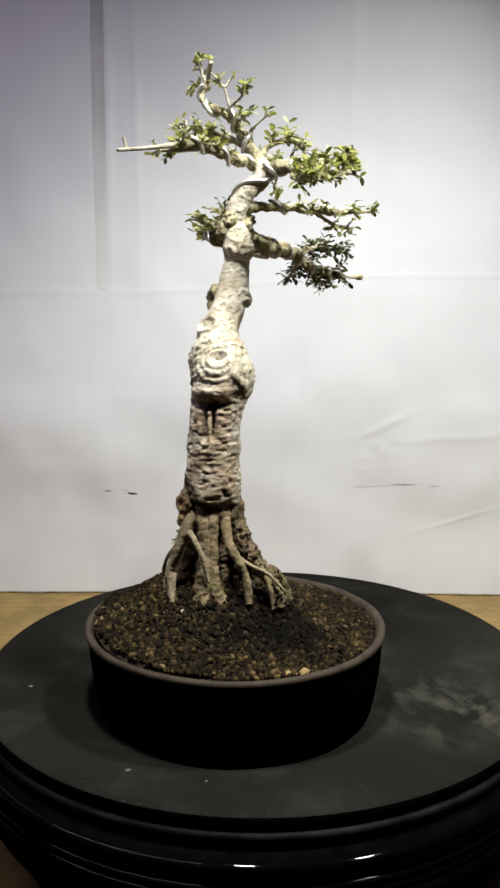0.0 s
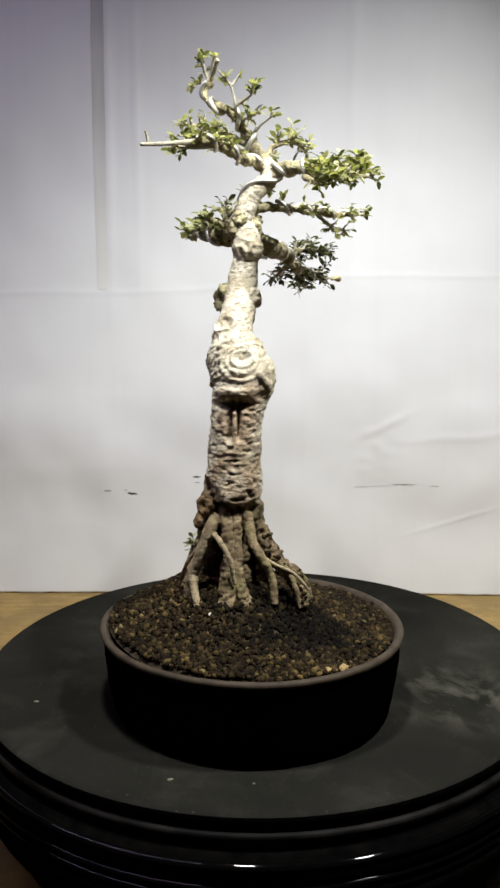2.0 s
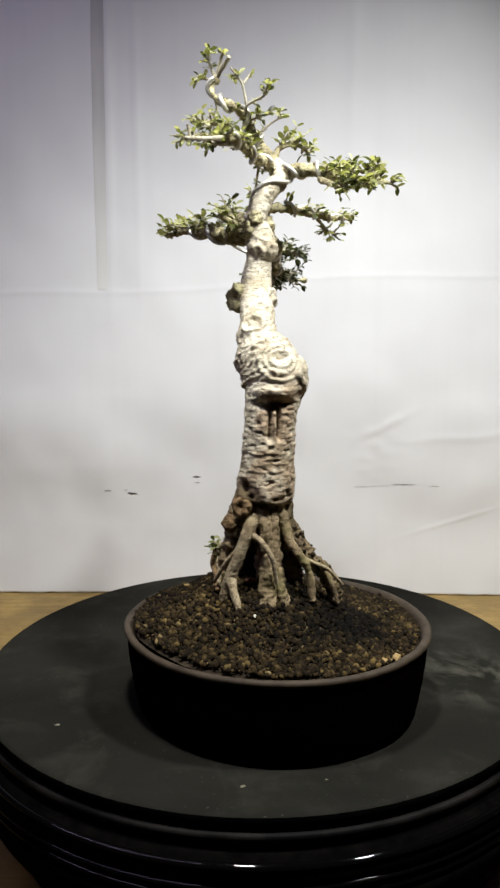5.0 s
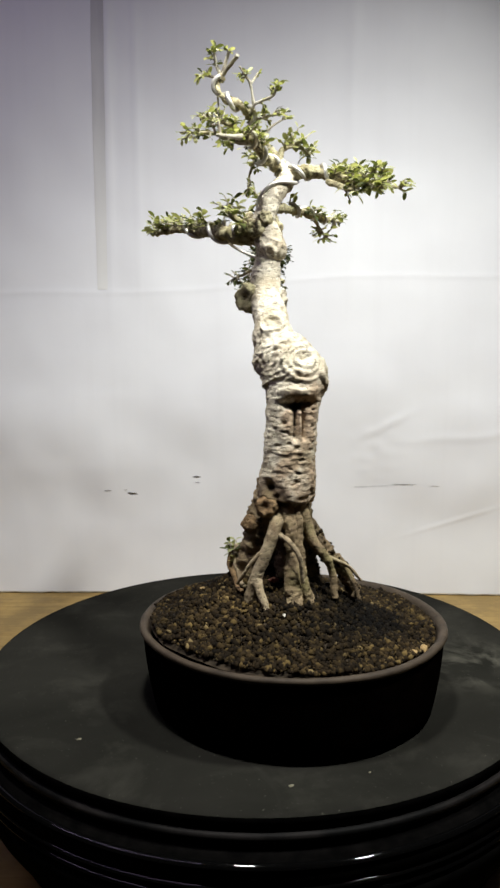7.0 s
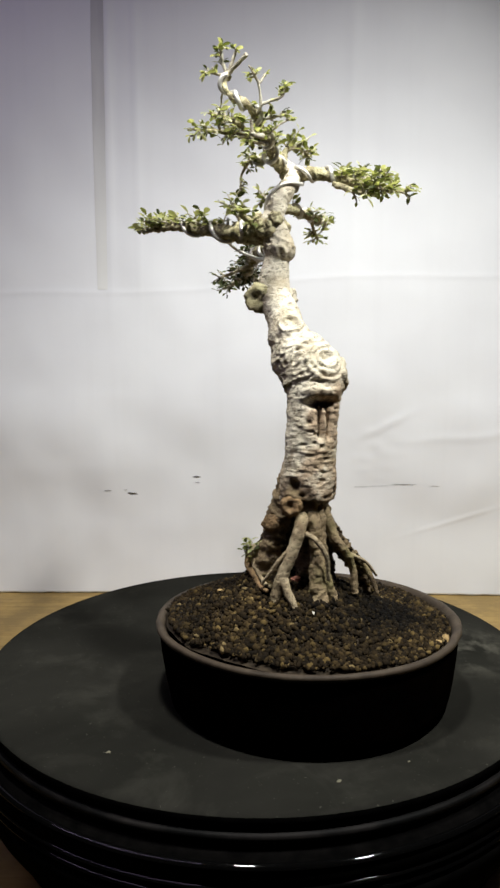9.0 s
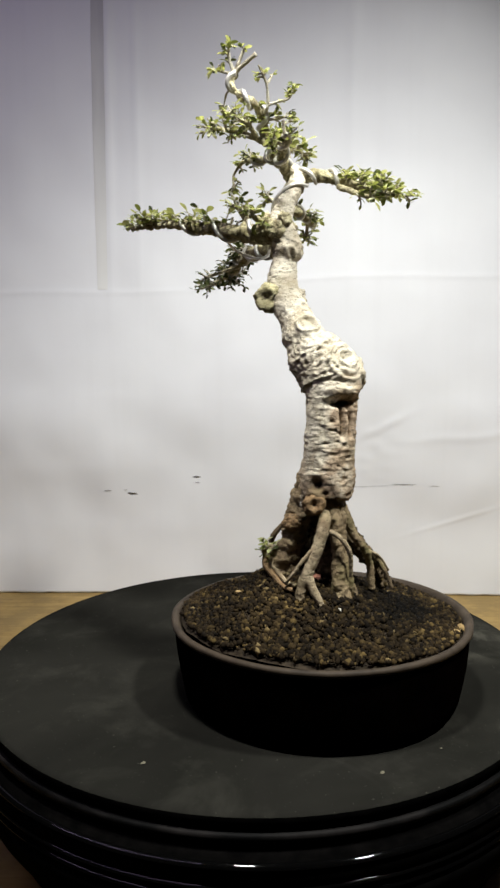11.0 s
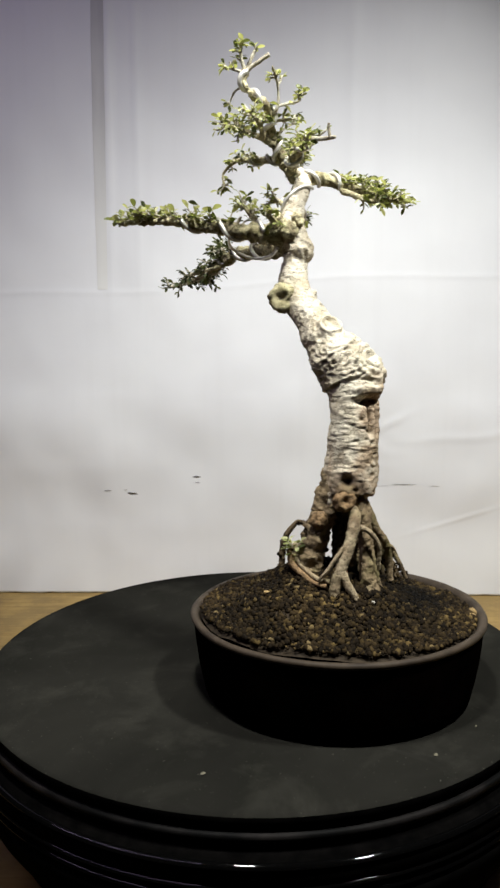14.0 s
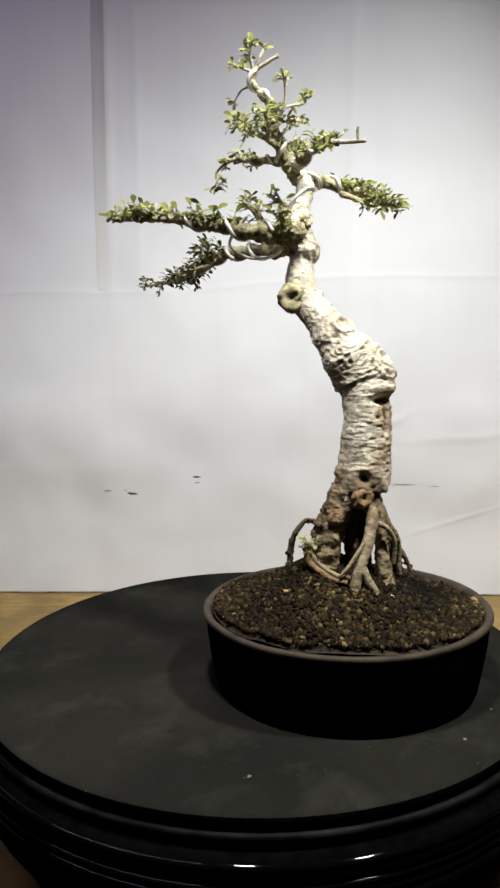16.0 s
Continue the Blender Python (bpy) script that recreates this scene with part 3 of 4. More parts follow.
knob("stub", (-0.0268, -0.0372, 0.2670), 0.0098, 0.85, (-0.85, -0.30, -0.05), 0.8, M_BRANCH, "hollow mossy stub of a cut branch")
knob("stub", (-0.0098, -0.0475, 0.2668), 0.0072, 0.9, (0.8, -0.3, 0.2), 0.25, M_TRUNK, "pale healed stub")
knob("burl", (-0.0130, -0.0950, 0.2160), 0.0115, 0.95, (0.8, -0.6, 0.1), 0.3, M_TRUNK)
knob("burl", (-0.0160, -0.0345, 0.3135), 0.0108, 0.95, (-0.3, -0.8, 0.3), 0.3, M_BRANCH, "mossy swollen branch collar")
for c_, r_ in (((-0.0225, -0.0395, 0.3120), 0.0062), ((-0.0075, -0.0365, 0.3135), 0.0068), ((-0.0215, -0.0300, 0.3170), 0.0070), ((-0.0110, -0.0270, 0.3170), 0.0072), ((-0.0180, -0.0435, 0.3185), 0.0050), ((-0.0060, -0.0310, 0.3200), 0.0054)):
    knob("burl", c_, r_, 0.95, (c_[0] + 0.015, c_[1] + 0.036, 0.002), 0.35, M_BRANCH, "mossy swollen branch collar")
knob("burl", (-0.0460, -0.0935, 0.1362), 0.0070, 0.85, (-0.75, -0.6, 0.05), 0.8, M_RUST_ROOT, "hollow ring of healed bark")
knob("burl", (-0.0485, -0.0770, 0.1225), 0.0060, 0.9, (-0.9, -0.1, 0.2), 0.2, M_RUST_ROOT, "rusty brown root burl")


ROOT_SKIN = []


def root(points, radii, rough=0.16, mat=M_ROOT, name="root", seg=22):
    def crags(q, d):
        return 0.0007 * noise.noise(q * 420) + 0.0010 * (0.2 - abs(noise.noise((q.x * 260, q.y * 260, q.z * 150)))) if radii[0] > 0.004 and mat is M_ROOT else 0.0003 * noise.noise(q * 380)
    rv, rf = limb(points, radii, 0.0007, seg + 14 if radii[0] > 0.004 else seg, rough, 170, crags)
    if mat is M_ROOT:
        ROOT_SKIN.extend(q for q in rv if q.z < 0.122)
    return part(name, mesh_of(name, rv, rf, mat), tree, at=DOWN)


root([(-0.0400, -0.0960, 0.1300), (-0.0445, -0.1000, 0.1230), (-0.0510, -0.0985, 0.1060), (-0.0564, -0.0941, 0.0883), (-0.0590, -0.0920, 0.0720)], [0.0040, 0.0039, 0.0038, 0.0038, 0.0036], 0.12, M_PALE_ROOT)
root([(-0.0555, -0.0955, 0.0930), (-0.0552, -0.1005, 0.0850), (-0.0540, -0.1055, 0.0765), (-0.0535, -0.1075, 0.0700)], [0.0034, 0.0027, 0.0022, 0.0018], 0.12, M_PALE_ROOT)
root([(-0.0345, -0.0945, 0.1420), (-0.0340, -0.1005, 0.1248), (-0.0335, -0.1025, 0.1060), (-0.0345, -0.1045, 0.0909), (-0.0350, -0.1060, 0.0740)], [0.0058, 0.0042, 0.0040, 0.0048, 0.0068], 0.26, M_BROWN_ROOT)
root([(-0.0300, -0.0945, 0.1420), (-0.0292, -0.1000, 0.1248), (-0.0285, -0.1020, 0.1060), (-0.0280, -0.1040, 0.0909), (-0.0250, -0.1060, 0.0740)], [0.0054, 0.0040, 0.0038, 0.0042, 0.0055], 0.26, M_BROWN_ROOT)
root([(-0.0430, -0.1030, 0.1200), (-0.0390, -0.1090, 0.1155), (-0.0345, -0.1125, 0.1070), (-0.0325, -0.1120, 0.0980), (-0.0310, -0.1110, 0.0900)], [0.0019, 0.0017, 0.0016, 0.0014, 0.0012], 0.14, M_PALE_ROOT, seg=12)
root([(-0.0230, -0.0925, 0.1390), (-0.0208, -0.0985, 0.1250), (-0.0185, -0.1040, 0.1130), (-0.0128, -0.1085, 0.1035), (-0.0076, -0.1088, 0.0915), (-0.0060, -0.1095, 0.0760)], [0.0042, 0.0036, 0.0028, 0.0026, 0.0024, 0.0022], 0.24, M_BROWN_ROOT)
root([(-0.0260, -0.0855, 0.1400), (-0.0258, -0.0850, 0.1100), (-0.0250, -0.0845, 0.0720)], [0.0085, 0.0085, 0.0090], 0.30)
root([(-0.0220, -0.0890, 0.1380), (-0.0130, -0.0905, 0.1180), (-0.0030, -0.0965, 0.1010), (0.0070, -0.1000, 0.0890), (0.0150, -0.1040, 0.0720)], [0.0060, 0.0056, 0.0052, 0.0046, 0.0040], 0.38)
root([(-0.0180, -0.0860, 0.1380), (-0.0140, -0.0840, 0.1200), (-0.0105, -0.0835, 0.0980), (-0.0090, -0.0830, 0.0720)], [0.0066, 0.0062, 0.0066, 0.0080], 0.32)
root([(-0.0250, -0.0780, 0.1400), (-0.0235, -0.0660, 0.1180), (-0.0220, -0.0590, 0.0980), (-0.0210, -0.0570, 0.0720)], [0.0085, 0.0080, 0.0084, 0.0100], 0.30)
root([(-0.0310, -0.0850, 0.1680), (-0.0345, -0.0815, 0.1500), (-0.0400, -0.0780, 0.1320), (-0.0440, -0.0745, 0.1130), (-0.0465, -0.0700, 0.0960), (-0.0470, -0.0690, 0.0720)], [0.0080, 0.0088, 0.0078, 0.0070, 0.0076, 0.0092], 0.34, M_BROWN_ROOT)
root([(-0.0380, -0.0680, 0.1100), (-0.0310, -0.0590, 0.1122), (-0.0225, -0.0470, 0.1122), (-0.0238, -0.0425, 0.1075), (-0.0264, -0.0386, 0.1002), (-0.0255, -0.0358, 0.0900), (-0.0260, -0.0350, 0.0720)], [0.0018, 0.0017, 0.0016, 0.0018, 0.0021, 0.0024, 0.0026], 0.25, seg=14)
root([(-0.0500, -0.0600, 0.1050), (-0.0530, -0.0630, 0.0950), (-0.0545, -0.0710, 0.0890), (-0.0585, -0.0820, 0.0860), (-0.0595, -0.0900, 0.0865)], [0.0019, 0.0018, 0.0016, 0.0014, 0.0013], 0.14, M_PALE_ROOT, seg=10)
root([(-0.0520, -0.0570, 0.1010), (-0.0553, -0.0610, 0.0920), (-0.0560, -0.0690, 0.0865), (-0.0600, -0.0800, 0.0835), (-0.0615, -0.0885, 0.0835)], [0.0024, 0.0024, 0.0020, 0.0015, 0.0013], 0.14, M_RUST_ROOT, seg=10)
root([(-0.0515, -0.0985, 0.1110), (-0.0575, -0.0940, 0.1025), (-0.0610, -0.0890, 0.0935), (-0.0622, -0.0840, 0.0870)], [0.0013, 0.0012, 0.0012, 0.0011], 0.14, M_PALE_ROOT, seg=10)
root([(-0.0300, -0.0740, 0.1400), (-0.0310, -0.0680, 0.1150), (-0.0320, -0.0650, 0.0900), (-0.0320, -0.0640, 0.0720)], [0.0070, 0.0064, 0.0066, 0.0080], 0.30)
root([(-0.0060, -0.0980, 0.1030), (0.0020, -0.1040, 0.0960), (0.0070, -0.1100, 0.0860), (0.0090, -0.1150, 0.0740)], [0.0020, 0.0019, 0.0017, 0.0014], 0.16, seg=10)
root([(-0.0150, -0.1040, 0.1060), (-0.0050, -0.1080, 0.1000), (0.0060, -0.1070, 0.0940), (0.0160, -0.1070, 0.0830)], [0.0012, 0.0011, 0.0011, 0.0010], 0.14, M_PALE_ROOT, seg=8)
root([(0.0020, -0.1000, 0.0960), (0.0090, -0.0960, 0.0930), (0.0150, -0.0930, 0.0840), (0.0190, -0.0920, 0.0720)], [0.0034, 0.0032, 0.0030, 0.0030], 0.35, seg=14)


crumb_rng = np.random.default_rng(8)
crumb_shapes = [grain_shape(crumb_rng) for _ in range(8)]
crumbs = []
for _ in range(900):
    q = ROOT_SKIN[crumb_rng.integers(len(ROOT_SKIN))]
    if crumb_rng.random() < (q.z - 0.080) / 0.055:
        continue
    size_ = 0.0004 + 0.0012 * crumb_rng.random() ** 2
    cv, cf = crumb_shapes[crumb_rng.integers(8)]
    turn_ = np.array(Euler(crumb_rng.random(3) * 6.28).to_matrix())
    crumbs.append((cv * size_ @ turn_.T + np.array(q), [tuple(map(int, f_)) for f_ in cf]))
part("root_crust", mesh_of("root_crust", *joined(crumbs), M_GRAIN), tree, "dark soil crust clinging to the roots", "stuff", at=DOWN)


# leaves: one folded oval blade, shared by all
def leaf_mesh(name, curl):
    vv, ff = [], []
    widths = [(0.0, 0.03), (0.16, 0.12), (0.40, 0.225), (0.66, 0.25), (0.88, 0.16), (1.0, 0.03)]
    for x, w in widths:
        droop = -curl * x * x
        vv += [(x, -w, droop + w * 0.28), (x, 0, droop), (x, w, droop + w * 0.28)]
    for i in range(len(widths) - 1):
        a = i * 3
        ff += [(a, a + 3, a + 4, a + 1), (a + 1, a + 4, a + 5, a + 2)]
    return vv, ff


LEAVES = [mesh_of("leaf", *leaf_mesh("leaf", c), M_LEAF) for c in (0.05, 0.18, 0.32)]
LEAF_DATA = [leaf_mesh("leaf", c) for c in (0.05, 0.18, 0.32)]
SINGLE = {"left": 300}
rng = random.Random(11)


def leaf_pose(at, way, up, size):
    x = way.normalized()
    z = (up - x * up.dot(x)).normalized()
    y = z.cross(x)
    m = Matrix((x, y, z)).transposed().to_4x4()
    return Matrix.Translation(at) @ m @ Matrix.Diagonal((size, size, size, 1))


def shoots(branch, path, spots, size=0.0085, lift=0.7, single=True, leaf=M_LEAF):
    """Little leafy shoots along a branch: spots are (where along it, shoots, their length)."""
    twigs, rest = [], []
    n = len(path)
    for where, count, length in spots:
        for _ in range(count + (2 * count + 2) // 3):
            i = min(n - 2, max(0, int((where + rng.uniform(-0.05, 0.05)) * (n - 1))))
            t = (path[i + 1] - path[i]).normalized()
            out = Vector((rng.gauss(0, 1), rng.gauss(0, 1), rng.gauss(0, 0.5)))
            out = (out - t * out.dot(t)).normalized()
            way = (out * 0.75 + Vector((0, 0, lift)) + t * rng.uniform(0.2, 0.9)).normalized()
            p0 = path[i]
            ln = length * rng.uniform(0.40, 1.05)
            bend = Vector((rng.gauss(0, 0.2), rng.gauss(0, 0.2), rng.gauss(0, 0.15)))
            line = [p0, p0 + way * ln * 0.5, p0 + (way + bend).normalized() * ln]
            twigs.append(limb(line, [0.0008, 0.0007, 0.0005], 0.002, 6, 0.05))
            pairs = max(2, int(ln / 0.0042))
            for k in range(1, pairs + 1):
                s = k / pairs
                at = line[0].lerp(line[1], s * 2) if s < 0.5 else line[1].lerp(line[2], s * 2 - 1)
                axis = (line[2] - line[0]).normalized()
                flat = axis.cross(Vector((rng.gauss(0, 0.3), rng.gauss(0, 0.3), 1))).normalized()
                for side in (-1, 1):
                    if rng.random() < 0.12:
                        continue
                    lw = (flat * side * rng.uniform(0.6, 1.0) + axis * rng.uniform(0.3, 0.9) + Vector((0, 0, rng.uniform(-0.25, 0.2)))).normalized()
                    up = Vector((rng.gauss(0, 0.45), rng.gauss(0, 0.45), 1.0))
                    sz = 0.86 * size * rng.uniform(0.55, 1.0) * (0.8 + 0.2 * s)
                    m = leaf_pose(at, lw, up, sz)
                    kind = rng.randrange(3)
                    if single and leaf is M_LEAF and SINGLE["left"] > 0:
                        SINGLE["left"] -= 1
                        part("leaf", LEAVES[kind], branch, at=m)
                    else:
                        lv, lf = LEAF_DATA[kind]
                        rest.append(([m @ Vector(q) for q in lv], lf))
    if twigs:
        part("shoot", mesh_of("shoot", *joined(twigs), M_TWIG), branch)
    if rest:
        part("leaf_clump", mesh_of("leaf_clump", *joined(rest), leaf), branch, kind="stuff")


def branch(points, radii, spots=(), wire=None, mat=M_BRANCH, rough=0.34, size=0.0085, lift=0.7, seg=16, name="branch", single=True, leaf=M_LEAF):
    radii = [0.88 * r for r in radii]
    def knots(q, d):
        return (0.0026 * noise.noise(q * 120) + 0.0022 * (0.2 - abs(noise.noise(q * 330)))) * min(1.0, radii[0] / 0.007) if radii[0] > 0.0035 and mat is M_BRANCH else 0.0
    bv, bf = limb(points, radii, 0.0007, seg + 8 if radii[0] > 0.0035 else seg, rough, 190, knots)
    ob = part(name, mesh_of(name, bv, bf, mat), tree, at=DOWN)
    path, _ = spline(points, radii, 0.0011)
    if wire:
        thick_, pitch, a, b_ = wire
        wv, wf = coil(points, radii, thick_ * 1.05, pitch * 1.45, a, b_, 0.6)
        part("wire", mesh_of("wire", wv, wf, M_WIRE), ob, "wound silvery aluminium wire")
    shoots(ob, path, spots, size, lift, single, leaf)
    return ob


N2, N3, N4 = (-0.0160, -0.0375, 0.3180), (-0.0085, -0.0384, 0.3345), (0.0050, -0.0350, 0.3490)
# leader above the first branches
branch([(-0.0135, -0.0380, 0.3080), N2, N3, N4, (0.0025, -0.0270, 0.3590)], [0.0096, 0.0084, 0.0072, 0.0068, 0.0056], (), (0.0013, 0.034, 0.25, 1.0), M_TRUNK, 0.2)
branch([(0.0040, -0.0330, 0.3510), (0.0015, -0.0250, 0.3610), (-0.0066, -0.0195, 0.3740), (-0.0128, -0.0195, 0.3860), (-0.0240, -0.0234, 0.3940), (-0.0345, -0.0190, 0.3985), (-0.0374, -0.0145, 0.4070), (-0.0339, -0.0127, 0.4150)],
       [0.0060, 0.0054, 0.0046, 0.0036, 0.0030, 0.0026, 0.0022, 0.0019], [(0.3, 2, 0.009), (0.45, 2, 0.009), (0.60, 1, 0.006), (0.70, 1, 0.006)], (0.0016, 0.013, 0.25, 0.98), size=0.008)
KNOT = (-0.0339, -0.0127, 0.4150)
# sawn and leafy twigs of the apex
branch([KNOT, (-0.0318, -0.0205, 0.4192), (-0.0301, -0.0293, 0.4235)], [0.0018, 0.0015, 0.0014], (), None, M_TWIG, name="bare_twig")
branch([KNOT, (-0.0326, -0.0168, 0.4225), (-0.0315, -0.0202, 0.4293)], [0.0015, 0.0012, 0.0010], [(0.97, 1, 0.003)], None, M_TWIG, size=0.0082)
branch([KNOT, (-0.0375, -0.0122, 0.4225), (-0.0390, -0.0126, 0.4310)], [0.0016, 0.0012, 0.0008], [(0.45, 1, 0.006), (0.75, 2, 0.006), (0.97, 2, 0.005)], None, M_TWIG, size=0.0072, lift=0.2)
branch([(-0.0345, -0.0130, 0.4140), (-0.0395, -0.0070, 0.4160), (-0.0435, -0.0024, 0.4174)], [0.0013, 0.0010, 0.0008], [(0.6, 1, 0.005), (0.95, 2, 0.005)], None, M_TWIG, size=0.0070, lift=-0.2)
branch([(-0.0365, -0.0155, 0.4050), (-0.0320, -0.0035, 0.4050), (-0.0275, 0.0046, 0.3995)], [0.0010, 0.0008, 0.0006], [(0.97, 1, 0.004)], None, M_TWIG, size=0.0078, lift=-0.5)
# forked bare twig with a leafy side shoot
FORK = (-0.0181, -0.0285, 0.3946)
branch([(-0.0172, -0.0225, 0.3890), FORK, (-0.0213, -0.0305, 0.4064), (-0.0255, -0.0311, 0.4112), (-0.0301, -0.0315, 0.4160)], [0.0014, 0.0011, 0.0010, 0.0008, 0.0006], [(0.80, 2, 0.005)], None, M_TWIG, size=0.0066, lift=0.0)
branch([(-0.0213, -0.0305, 0.4064), (-0.0180, -0.0306, 0.4108), (-0.0155, -0.0307, 0.4144)], [0.0010, 0.0009, 0.0007], [(0.98, 1, 0.002)], None, M_TWIG, size=0.0050)
branch([FORK, (-0.0135, -0.0345, 0.3965), (-0.0090, -0.0399, 0.3987), (-0.0067, -0.0410, 0.4054)], [0.0011, 0.0010, 0.0008, 0.0006], [(0.30, 1, 0.004), (0.72, 2, 0.006), (0.97, 2, 0.005)], None, M_TWIG, size=0.0074, lift=0.3)
branch([(-0.0150, -0.0215, 0.3870), (-0.0090, -0.0290, 0.3880), (-0.0040, -0.0350, 0.3890)], [0.0012, 0.0010, 0.0007], [(0.45, 2, 0.006), (0.95, 2, 0.006)], None, M_TWIG, size=0.0068, lift=0.3)
branch([(-0.0070, -0.0200, 0.3770), (0.0000, -0.0225, 0.3850), (0.0085, -0.0263, 0.3908)], [0.0011, 0.0009, 0.0006], [(0.97, 2, 0.005)], None, M_TWIG, size=0.0072, lift=0.1)
# leafy sprays on the shaded flank of the leader
branch([(-0.0080, -0.0205, 0.3730), (-0.0180, -0.0120, 0.3780), (-0.0300, -0.0060, 0.3800), (-0.0450, -0.0080, 0.3785), (-0.0585, -0.0122, 0.3751)], [0.0030, 0.0024, 0.0018, 0.0014, 0.0009], [(0.28, 3, 0.010), (0.45, 4, 0.010), (0.62, 4, 0.010), (0.80, 4, 0.009), (0.97, 3, 0.008)], None, size=0.0075, lift=0.30)
branch([(-0.0150, -0.0150, 0.3770), (-0.0290, -0.0215, 0.3805), (-0.0420, -0.0250, 0.3822), (-0.0530, -0.0280, 0.3822)], [0.0024, 0.0018, 0.0013, 0.0009], [(0.40, 4, 0.009), (0.65, 4, 0.009), (0.85, 3, 0.009), (0.98, 3, 0.007)], None, size=0.0075, lift=0.30)
branch([(-0.0250, -0.0190, 0.3790), (-0.0350, -0.0180, 0.3840), (-0.0418, -0.0169, 0.3890)], [0.0010, 0.0009, 0.0007], (), None, M_TWIG, name="bare_twig")
# long bare twig branch
branch([(0.0020, -0.0280, 0.3560), (-0.0150, -0.0380, 0.3585), (-0.0364, -0.0593, 0.3622), (-0.0480, -0.0690, 0.3600)], [0.0044, 0.0036, 0.0029, 0.0024], [(0.35, 3, 0.010), (0.55, 4, 0.011), (0.75, 5, 0.012), (0.95, 4, 0.012)], (0.0014, 0.016, 0.12, 0.98), size=0.0075)
branch([(-0.0480, -0.0690, 0.3600), (-0.0640, -0.0850, 0.3538), (-0.0812, -0.1020, 0.3480)], [0.0020, 0.0015, 0.0012], (), None, M_TWIG, 0.15, name="bare_twig")
branch([(-0.0770, -0.0972, 0.3494), (-0.0775, -0.0967, 0.3535), (-0.0785, -0.0972, 0.3570)], [0.0011, 0.0010, 0.0008], (), None, M_TWIG, 0.15, name="bare_twig")
branch([(-0.0364, -0.0593, 0.3600), (-0.0500, -0.0670, 0.3570), (-0.0620, -0.0750, 0.3550)], [0.0018, 0.0014, 0.0010], [(0.6, 2, 0.006), (0.95, 2, 0.006)], None, M_TWIG, size=0.007, lift=0.2)
# leafy spray towards the open side
branch([N4, (0.0170, -0.0435, 0.3530), (0.0300, -0.0580, 0.3465), (0.0360, -0.0760, 0.3400), (0.0400, -0.0940, 0.3340)], [0.0060, 0.0052, 0.0036, 0.0026, 0.0014], [(0.45, 4, 0.011), (0.6, 6, 0.013), (0.75, 7, 0.012), (0.88, 6, 0.010), (0.98, 4, 0.008)], (0.0014, 0.014, 0.05, 0.6))
branch([(0.0220, -0.0470, 0.3520), (0.0420, -0.0590, 0.3510), (0.0590, -0.0680, 0.3470)], [0.0028, 0.0018, 0.0011], [(0.3, 5, 0.011), (0.6, 6, 0.011), (0.85, 5, 0.010), (0.99, 4, 0.008)])
branch([(0.0230, -0.0560, 0.3440), (0.0270, -0.0740, 0.3360), (0.0310, -0.0860, 0.3330)], [0.0024, 0.0017, 0.0010], [(0.5, 4, 0.009), (0.8, 4, 0.008)], lift=0.1)
branch([(0.0345, -0.0720, 0.3410), (0.0480, -0.0815, 0.3385), (0.0600, -0.0885, 0.3370)], [0.0020, 0.0015, 0.0009], [(0.35, 4, 0.009), (0.65, 4, 0.009), (0.97, 4, 0.007)], lift=0.25, size=0.0078)
# leafy tuft behind the leader
branch([(0.0015, -0.0270, 0.3600), (0.0090, -0.0235, 0.3710), (0.0228, -0.0190, 0.3755), (0.0323, -0.0214, 0.3697)], [0.0030, 0.0022, 0.0016, 0.0010], [(0.4, 4, 0.011), (0.65, 6, 0.012), (0.9, 6, 0.010)], lift=0.45)
branch([(-0.0010, -0.0235, 0.3650), (0.0050, 0.0040, 0.3690), (0.0120, 0.0250, 0.3730), (0.0160, 0.0400, 0.3670), (0.0130, 0.0370, 0.3560)], [0.0032, 0.0025, 0.0018, 0.0013, 0.0009], [(0.3, 4, 0.011), (0.5, 5, 0.010), (0.7, 4, 0.009), (0.98, 4, 0.008)], (0.0012, 0.013, 0.05, 0.5), lift=0.4, size=0.0075)
# middle branch
branch([(-0.0060, -0.0360, 0.3270), (0.0077, -0.0306, 0.3290), (0.0377, -0.0159, 0.3300), (0.0640, 0.0020, 0.3310), (0.0880, 0.0210, 0.3355)], [0.0044, 0.0036, 0.0028, 0.0021, 0.0012], [(0.2, 3, 0.010), (0.35, 4, 0.011), (0.5, 4, 0.011), (0.75, 5, 0.009), (0.95, 5, 0.007)], (0.0012, 0.015, 0.15, 0.85), lift=0.5, size=0.0078)
branch([(0.0377, -0.0159, 0.3300), (0.0560, 0.0000, 0.3220), (0.0680, 0.0100, 0.3210)], [0.0018, 0.0014, 0.0009], [(0.6, 3, 0.008), (0.95, 4, 0.008)], lift=0.1, size=0.0078)
